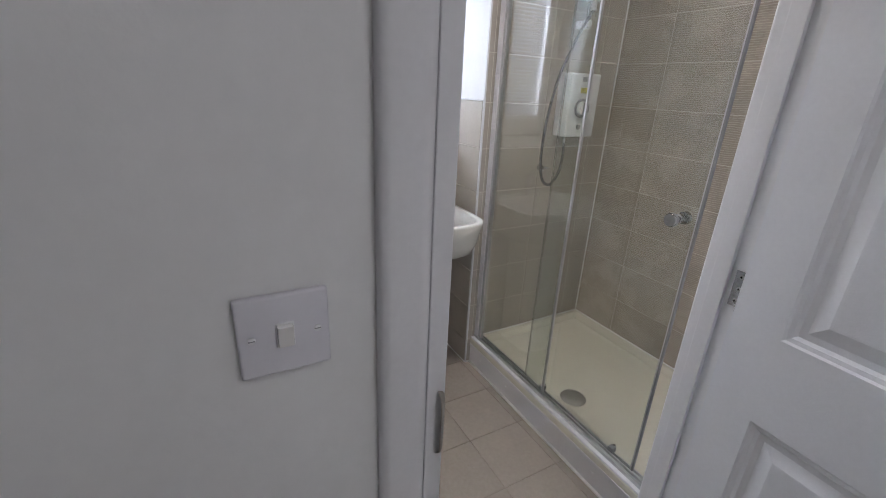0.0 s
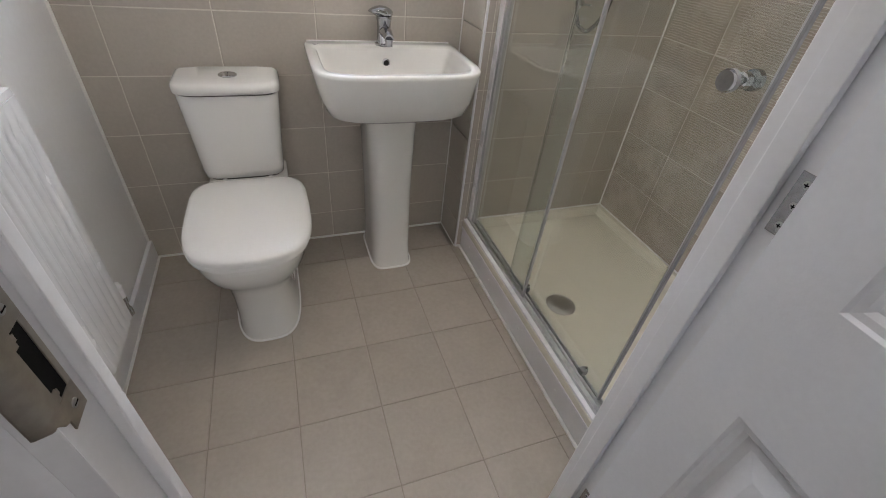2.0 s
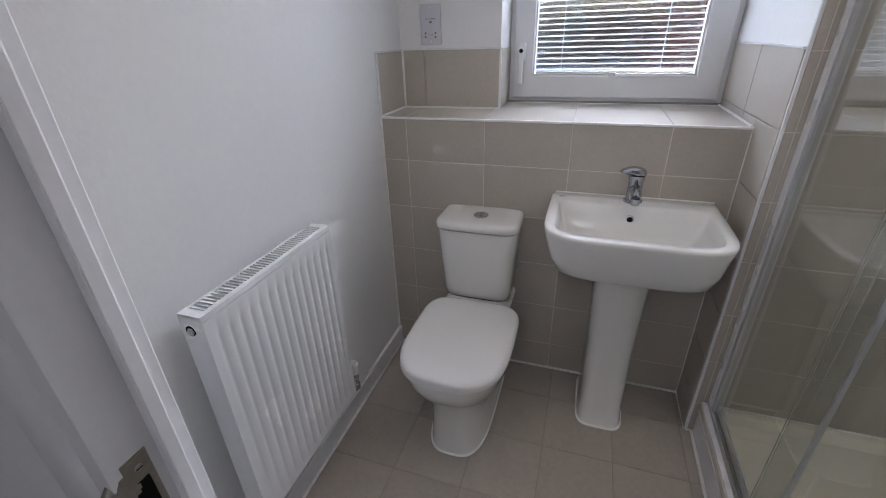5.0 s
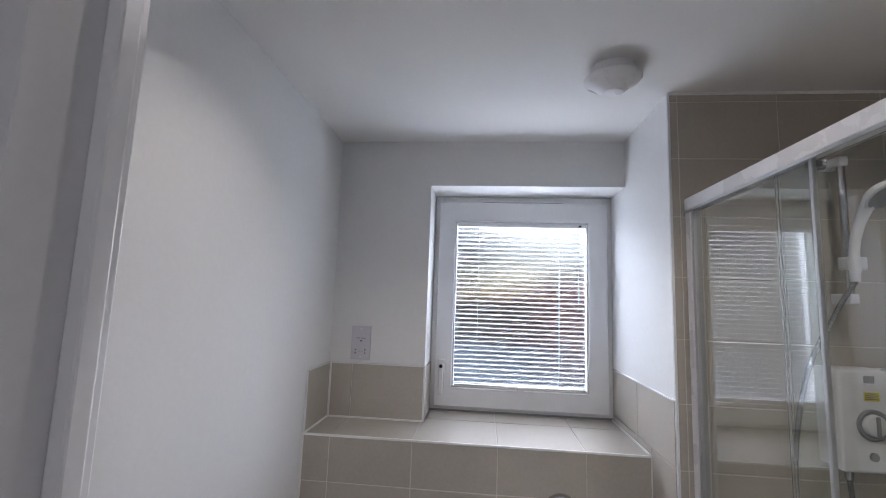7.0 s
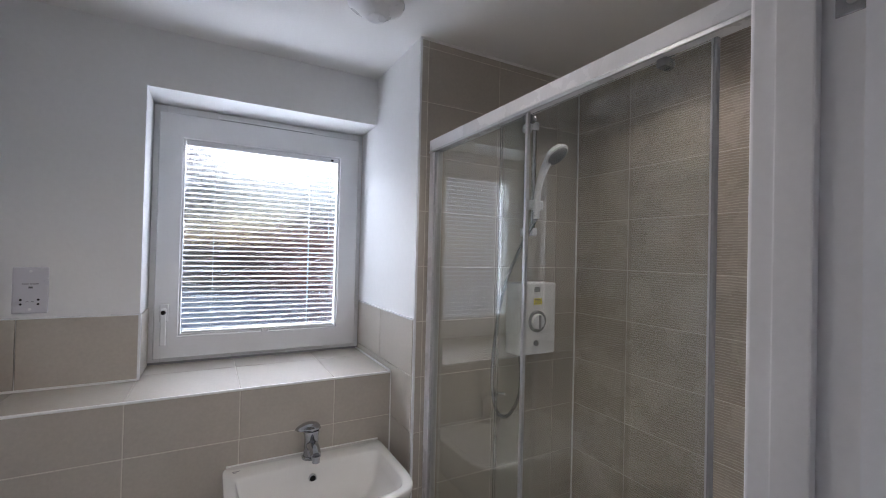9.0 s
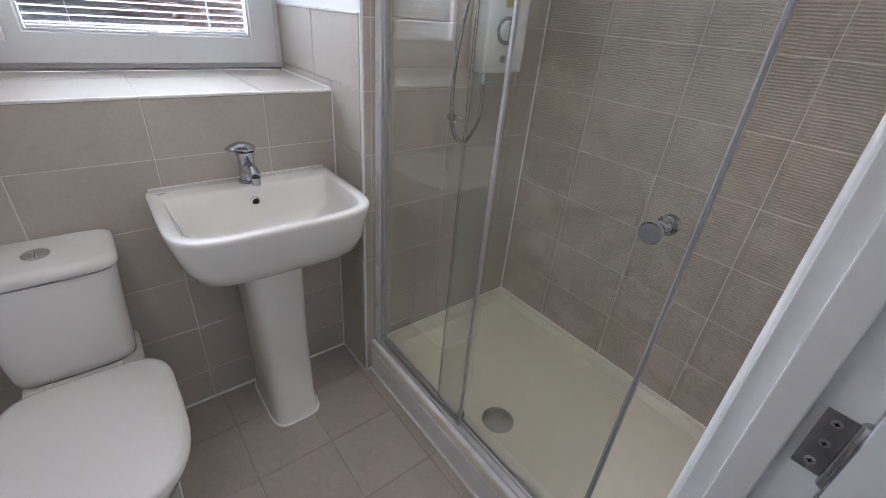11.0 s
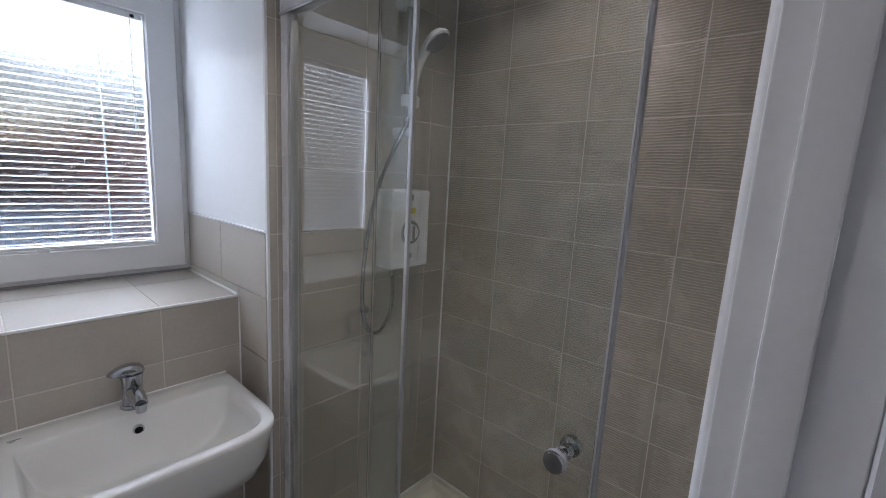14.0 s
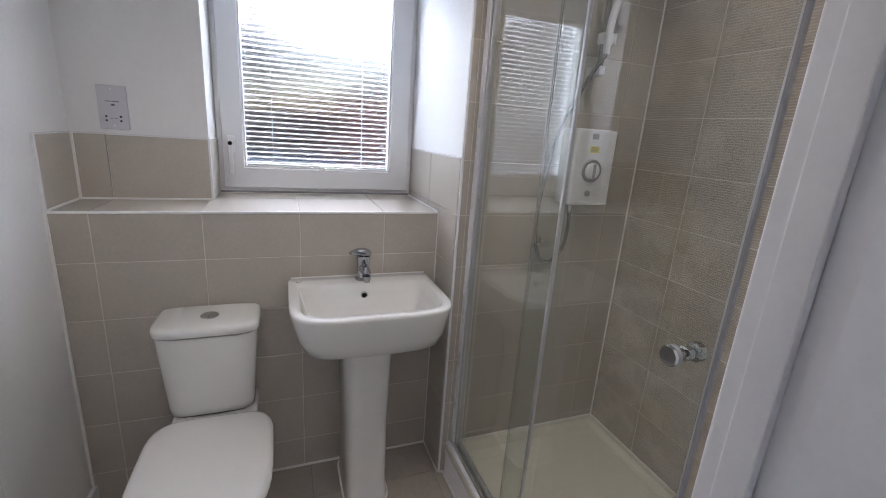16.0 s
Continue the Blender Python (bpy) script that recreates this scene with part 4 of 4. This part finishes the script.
# ---- door, hung on the lining ----
def door():
    px, py, phi = XJ - 0.0005, YH - 0.0125, DOOR_OPEN
    d = tagged(empty("door_1", (px, py, 0)), "white six-panel moulded door standing open into the hall", "door", kind="structure")
    width, zb, zt, th = 0.682, 0.008, 1.992, 0.035

    def leaf_face(yv, sgn):
        """Faces of one side with its sunk panels."""
        us = [0.0, 0.090, 0.288, 0.394, 0.592, width]
        zs = [zb, 0.19, 0.790, 0.974, 1.580, 1.690, 1.880, zt]
        bm = bmesh.new()
        for i in range(5):
            for j in range(7):
                u0, u1, w0, w1 = us[i], us[i + 1], zs[j], zs[j + 1]
                if i in (1, 3) and j in (1, 3, 5):
                    prof = ((0, 0), (0.004, 0.0035), (0.012, 0.0045), (0.018, 0.0095), (0.030, 0.0095), (0.056, 0.002), (0.060, 0.0018))
                    rings = [[(-(u0 + k), yv - sgn * dep, w0 + k), (-(u1 - k), yv - sgn * dep, w0 + k), (-(u1 - k), yv - sgn * dep, w1 - k), (-(u0 + k), yv - sgn * dep, w1 - k)] for k, dep in prof]
                    vs = [[bm.verts.new(p) for p in r] for r in rings]
                    for a, b in zip(vs, vs[1:]):
                        for k in range(4):
                            bm.faces.new((a[k], a[(k + 1) % 4], b[(k + 1) % 4], b[k]))
                    bm.faces.new(vs[-1])
                else:
                    bm.faces.new([bm.verts.new(p) for p in ((-u0, yv, w0), (-u1, yv, w0), (-u1, yv, w1), (-u0, yv, w1))])
        return bm
    bm = leaf_face(th, 1)
    other = leaf_face(0.0, -1)
    me = bpy.data.meshes.new("leaf")
    other.to_mesh(me)
    other.free()
    bm.from_mesh(me)
    bpy.data.meshes.remove(me)
    for a, b in (((0, zb), (0, zt)), ((width, zb), (width, zt)), ((0, zb), (width, zb)), ((0, zt), (width, zt))):
        bm.faces.new([bm.verts.new(p) for p in ((-a[0], 0, a[1]), (-b[0], 0, b[1]), (-b[0], th, b[1]), (-a[0], th, a[1]))])
    bmesh.ops.remove_doubles(bm, verts=bm.verts, dist=0.0003)
    turn = pose(px, py, 0, 0, 0, phi)
    bmesh.ops.transform(bm, matrix=turn, verts=bm.verts)
    part("leaf", bm, door_paint, d)
    for zc in (0.24, 1.022, 1.822):
        h = part("hinge", lathe(((0.001, -0.041), (0.0075, -0.041), (0.0075, -0.0235), (0.0066, -0.023), (0.0075, -0.0225), (0.0075, -0.008), (0.0066, -0.0075), (0.0075, -0.007), (0.0075, 0.007), (0.0066, 0.0075), (0.0075, 0.008), (0.0075, 0.0225), (0.0066, 0.023), (0.0075, 0.0235), (0.0075, 0.041), (0.006, 0.0435), (0.001, 0.044)), (px - 0.0055, py + 0.001, zc), 'Z', 18), knob_chrome, d, "satin steel butt hinge", smooth=40)
        part("frame_leaf", boxes((XJ - 0.0022, XJ - 0.0003, py + 0.006, py + 0.032, zc - 0.0385, zc + 0.038), bevel=0.0006), hinge_mat, h)
        bm = boxes((-0.0005, 0.0014, 0.004, 0.033, zc - 0.038, zc + 0.038), bevel=0.0006)
        bmesh.ops.transform(bm, matrix=turn, verts=bm.verts)
        part("door_leaf", bm, hinge_mat, h)
        for dz, dy in ((-0.026, 0.022), (0.0, 0.021), (0.026, 0.022)):
            part("screw", lathe(((0.001, -0.0012), (0.0042, -0.0009), (0.0048, 0.0), (0.001, 0.0)), (XJ - 0.0022, py + dy - 0.002, zc + dz), 'X', 16), brushed, h, "steel countersunk screw")
            part("screw_cross", boxes((XJ - 0.0038, XJ - 0.0030, py + dy - 0.0045, py + dy + 0.0005, zc + dz - 0.0007, zc + dz + 0.0007), (XJ - 0.0038, XJ - 0.0030, py + dy - 0.0027, py + dy - 0.0013, zc + dz - 0.0025, zc + dz + 0.0025)), dark, h)
            bm = lathe(((0.001, 0.0), (0.004, 0.0), (0.0035, 0.0008), (0.001, 0.0012)), (0.0014, dy - 0.004, zc + dz), 'X', 14)
            bmesh.ops.transform(bm, matrix=turn, verts=bm.verts)
            part("screw", bm, screw_mat, h)
    for side, yv in ((1, th), (-1, 0.0)):
        rose = lathe(((0.001, 0.0), (0.025, 0.0), (0.025, side * 0.006), (0.009, side * 0.008), (0.009, side * 0.045), (0.001, side * 0.045)), (-(width - 0.06), yv, 1.0), 'Y', 28)
        lever = tube([(-(width - 0.06), yv + side * 0.042, 1.0), (-(width - 0.10), yv + side * 0.046, 1.0), (-(width - 0.17), yv + side * 0.044, 1.0)], 0.0085, 14)
        for nm, b in (("handle_rose", rose), ("door_handle", lever)):
            bmesh.ops.transform(b, matrix=turn, verts=b.verts)
            part(nm, b, brushed, d, smooth=40)


DOOR_OPEN = 87
door()


def strike_plate():
    s = tagged(empty("strike_plate", (XL, -1.418, 0.98)), "steel door strike plate let into white lining", "strike plate")
    z0, z1, y0, y1 = 0.915, 1.045, -1.433, -1.401
    x0, x1 = XL - 0.001, XL + 0.0014
    part("plate", boxes((x0, x1, y0 + 0.007, y1, z0, z0 + 0.030), (x0, x1, y0 + 0.007, y1, z1 - 0.030, z1), (x0, x1, y1 - 0.006, y1, z0 + 0.030, z1 - 0.030), bevel=0.0005), strike_steel, s)
    prof = [(y0 + 0.009, 0.0), (y0, 0.0), (y0 - 0.006, -0.0015), (y0 - 0.011, -0.005), (y0 - 0.014, -0.010)]
    rings = []
    for q in range(9):
        z = z0 + 0.012 + (z1 - z0 - 0.024) * q / 8
        cut = 0.45 if q in (0, 8) else 1.0
        out = [(x1 + d, y0 + 0.009 + (y - y0 - 0.009) * cut, z) for y, d in prof]
        rings.append(out + [(x - 0.0018, y, z) for x, y, z in out[::-1]])
    part("lip", loft(rings), strike_steel, s, "curved latch lip", smooth=50)
    # no real depth: the hole's shade is a flat black plate
    part("recess", boxes((XL - 0.0004, XL + 0.0006, y0 + 0.009, y1 - 0.006, z0 + 0.030, z1 - 0.030)), dark, s, "latch hole shade painted as a flat black plate")
    for z, m in ((z0 + 0.036, 1), (z1 - 0.036, -1)):
        part("bent_tab", boxes((XL - 0.0003, XL + 0.0012, y0 + 0.009, y0 + 0.014, z - 0.006, z + 0.006), (XL - 0.0003, XL + 0.0012, y0 + 0.013, y0 + 0.016, z - 0.002, z + 0.004), bevel=0.0004), strike_steel, s)
    for z in (z0 + 0.015, z1 - 0.015):
        sc = part("screw", lathe(((0.001, 0.0), (0.0042, 0.0), (0.0036, 0.001), (0.001, 0.0014)), (XL + 0.0014, (y0 + y1) / 2 + 0.004, z), 'X', 14), brushed, s)
        part("screw_slot", boxes((XL + 0.0026, XL + 0.0030, (y0 + y1) / 2 + 0.001, (y0 + y1) / 2 + 0.007, z - 0.0006, z + 0.0006)), dark, sc)


strike_plate()


# ---- outside ----
def tree(x, y, top, r):
    """A tree with a tapered trunk, limbs and a ragged crown of small leaves."""
    rnd = random.Random(int(100 * top))
    h = tagged(empty("tree", (x, y, -0.2)), "dark leafy tree behind the garden wall", "tree", "trees behind the wall")
    mid = 0.55 * top
    part("trunk", tube([(x, y, -0.2), (x + 0.04, y, 0.5 * mid), (x + 0.1, y + 0.1, mid)], lambda s: 0.18 - 0.09 * s, 10), bark_mat, h)
    ends = []
    for i in range(7):
        a = i * 0.9 + rnd.uniform(-0.2, 0.2)
        e = Vector((x + 0.6 * r * math.cos(a), y + 0.6 * r * math.sin(a), mid + rnd.uniform(0.1, 0.75) * (top - mid)))
        part("limb", tube([(x + 0.08, y + 0.08, mid - 0.1), ((x + e.x) / 2, (y + e.y) / 2, mid + 0.35 * (e.z - mid)), e], lambda s: 0.07 - 0.05 * s, 8), bark_mat, h)
        ends.append(e)
    bm = bmesh.new()
    for i in range(5200):
        e = ends[i % 7]
        c = e + Vector((rnd.gauss(0, 0.30 * r), rnd.gauss(0, 0.30 * r), rnd.gauss(0, 0.2 * (top - 1.2))))
        u = Vector((rnd.gauss(0, 1), rnd.gauss(0, 1), rnd.gauss(0, 1))).normalized() * rnd.uniform(0.06, 0.15)
        v = u.cross(Vector((rnd.gauss(0, 1), rnd.gauss(0, 1), 1))).normalized() * u.length * 0.6
        bm.faces.new([bm.verts.new(c + p) for p in (u, v, -u, -v)])
    part("crown", bm, hedge_mat, h)


def outside():
    structure("ground", boxes((-400, 400, -400, 600, -0.25, -0.20)), asphalt)
    g = tagged(empty("brick_house", (4.2, 9.0, -0.2)), "red brick house end with slate roof across the road", "building")
    part("wall", boxes((2.1, 9.5, 8.6, 14.0, -0.2, 2.1)), brick_mat, g)
    part("roof", loft([[(1.95, 8.4, 2.1), (9.7, 8.4, 2.1), (9.7, 14.2, 2.1), (1.95, 14.2, 2.1)], [(3.6, 11.2, 3.1), (9.7, 11.2, 3.1), (9.7, 11.4, 3.1), (3.6, 11.4, 3.1)]]), roof_mat, g)
    w = tagged(empty("hedge", (-1.5, 9.4, -0.2)), "brownish clipped hedge beside the road", "hedge")
    bm = bmesh.new()
    rh = random.Random(9)
    for i in range(5200):
        p = Vector((rh.uniform(-8, 2.0), rh.uniform(9.0, 9.9), -0.2 + 2.2 * rh.random() ** 0.8 + 0.12 * math.sin(i)))
        u = Vector((rh.gauss(0, 1), rh.gauss(0, 1), rh.gauss(0, 1))).normalized() * rh.uniform(0.05, 0.11)
        v = u.cross(Vector((rh.gauss(0, 1), rh.gauss(0, 1), 1))).normalized() * u.length * 0.6
        bm.faces.new([bm.verts.new(p + q) for q in (u, v, -u, -v)])
    part("leaves", bm, hedge_brown, w)
    part("stems", boxes((-8, 2.0, 9.3, 9.6, -0.2, 1.7)), hedge_brown, w)
    k = tagged(empty("garden_wall", (-6, 6.6, -0.2)), "low pale blue-grey rendered garden wall with flat coping", "wall")
    part("wall", boxes((-14, 2.05, 6.5, 6.72, -0.2, 0.72)), kerb_mat, k)
    part("coping", boxes((-14.03, 2.08, 6.46, 6.76, 0.72, 0.78), bevel=0.008), kerb_mat, k)
    for x, y, top, r in ((-0.9, 13.0, 5.6, 2.2), (-4.6, 12.5, 6.4, 2.4), (-8.4, 11.0, 5.6, 2.8)):
        tree(x, y, top, r)


hedge_brown = mat("hedge_twigs", (0.26, 0.20, 0.14), 0.85, vary=0.4, scale=4, grain=25)
kerb_mat = mat("pale_render", (0.68, 0.71, 0.80), 0.85, vary=0.12, scale=3)
outside()

# ---- tiles, each a piece of its wall or floor ----
TILE_MESHES = {}


def tile_mesh(w, h, material):
    key = (round(w, 3), round(h, 3), material.name)
    if key not in TILE_MESHES:
        c, d, e = 0.0012, 0.0012, 0.006
        rings = [[(sx * (w / 2 - i), y, sz * (h / 2 - i)) for sx, sz in ((-1, -1), (1, -1), (1, 1), (-1, 1))] for i, y in ((0, e), (0, d), (c, 0))]
        TILE_MESHES[key] = mesh_of(loft(rings), "tile", material)
    return TILE_MESHES[key]


def ridged_mesh(w, h, material, pitch=0.0084, amp=0.0014):
    """A tile whose face carries gently waving level ridges."""
    key = ("ridged", round(w, 3), round(h, 3))
    if key not in TILE_MESHES:
        bm = bmesh.new()
        nx, n = max(2, round(w / 0.016)), int(h / pitch * 6)
        rows = []
        for j in range(n + 1):
            v = -h / 2 + h * j / n
            row = []
            for i in range(nx + 1):
                u = -w / 2 + w * i / nx
                edge = 0 if j in (0, n) or i in (0, nx) else 1
                ph = 2 * math.pi * (v / pitch + 0.15 * math.sin(u * 21 + v * 9) + 0.14 * math.sin(u * 53 - v * 31) + 0.08 * math.sin(u * 97 + v * 210))
                row.append(bm.verts.new((u, 0.0012 - edge * amp * (0.5 + 0.5 * math.sin(ph)) ** 1.8, v)))
            rows.append(row)
        for a, b in zip(rows, rows[1:]):
            for i in range(nx):
                f = bm.faces.new((a[i], a[i + 1], b[i + 1], b[i]))
                # faces near a crest take the painted highlight tone
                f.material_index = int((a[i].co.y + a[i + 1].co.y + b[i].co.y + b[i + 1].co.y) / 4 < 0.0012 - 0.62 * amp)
        rim = rows[0] + [r[-1] for r in rows[1:-1]] + rows[-1][::-1] + [r[0] for r in rows[-2:0:-1]]
        back = [bm.verts.new((p.co.x, 0.006, p.co.z)) for p in rim]
        for i in range(len(rim)):
            k = (i + 1) % len(rim)
            bm.faces.new((rim[i], back[i], back[k], rim[k]))
        TILE_MESHES[key] = mesh_of(bm, "tile", material, 75)
        TILE_MESHES[key].materials.append(crest_highlight)
    return TILE_MESHES[key]


def tile_field(parent, facing, at, us, vs, material, skip=None, gap=0.003):
    """Tiles between the joint lines us and vs on a plane: facing '-y', '-x', '+x' or '+z'."""
    for u0, u1 in zip(us, us[1:]):
        for v0, v1 in zip(vs, vs[1:]):
            if skip and skip((u0 + u1) / 2, (v0 + v1) / 2):
                continue
            w, h = abs(u1 - u0) - gap, abs(v1 - v0) - gap
            if w < 0.006 or h < 0.006:
                continue
            u, v = (u0 + u1) / 2, (v0 + v1) / 2
            m = {'-y': pose(u, at, v), '-x': pose(at, u, v, 0, 0, -90), '+x': pose(at, u, v, 0, 0, 90), '+z': pose(u, v, at, -90)}[facing]
            t = new("tile", ridged_mesh(w, h, material) if material is ridged else tile_mesh(w, h, material))
            t.parent = parent
            t.matrix_basis = m @ pose(0, 0, 0, random.uniform(-.12, .12), 0, random.uniform(-.12, .12))


def grid(start, step, lo, hi):
    """Joint lines through start, step apart, closed off at lo and hi."""
    k0 = math.ceil((lo - start) / step + 0.05)
    inner = []
    k = k0
    while start + k * step < hi - 0.012:
        if start + k * step > lo + 0.012:
            inner.append(start + k * step)
        k += 1
    return [lo, *inner, hi]


ROWS_Z = 0.934
tile_field(wall_boxing, '-y', 0.0, grid(0.107, 0.3145, 0.0, W), grid(ROWS_Z, 0.2, 0.0, ZL - 0.006), tile_mat)
tile_field(ledge, '+z', ZL, grid(0.107, 0.3145, 0.0, W), [0.005, YW - 0.002], tile_mat, skip=lambda u, v: u > XV)
tile_field(ledge, '+z', ZL, [XV - 0.004, 0.735, 1.049, W - 0.002], [0.005, 0.30, 0.445], tile_mat)
tile_field(wall_left, '+x', 0.0085, [0.003, YW - 0.009], [ZL + 0.002, ZT - 0.002], tile_mat)
tile_field(wall_window, '-y', YW - 0.0085, [0.010, 0.107, XV], [ZL + 0.004, ZT - 0.002], tile_mat)
tile_field(wall_window, '+x', XV + 0.006, [YW + 0.003, 0.444], [ZL + 0.002, ZT - 0.002], tile_mat)
tile_field(wall_shower_end, '-x', W - 0.0045, [YS + 0.006, 0.134, 0.444], [1.131, ZT - 0.002], tile_mat)
tile_field(wall_shower_end, '-x', W - 0.0045, [0.0, 0.134, 0.444], [ZL + 0.002, 1.131], tile_mat)
tile_field(wall_shower_end, '-x', W - 0.0045, [YS + 0.006, 0.0], [0.0, 0.134, 0.334, 0.534, 0.734, 0.934, 1.131], tile_mat)
tile_field(wall_shower_end, '-y', YS, grid(1.622, 0.3145, W + 0.006, XR), grid(0.931, 0.1972, 0.0, H), tile_mat)
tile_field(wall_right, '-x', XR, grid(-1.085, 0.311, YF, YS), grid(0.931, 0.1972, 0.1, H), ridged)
tile_field(floor, '+z', 0.0, grid(0.265, 0.2478, 0.016, 1.30), grid(-0.4310, 0.2480, YH + 0.02, 0.0), floor_tile_mat, gap=0.0022)
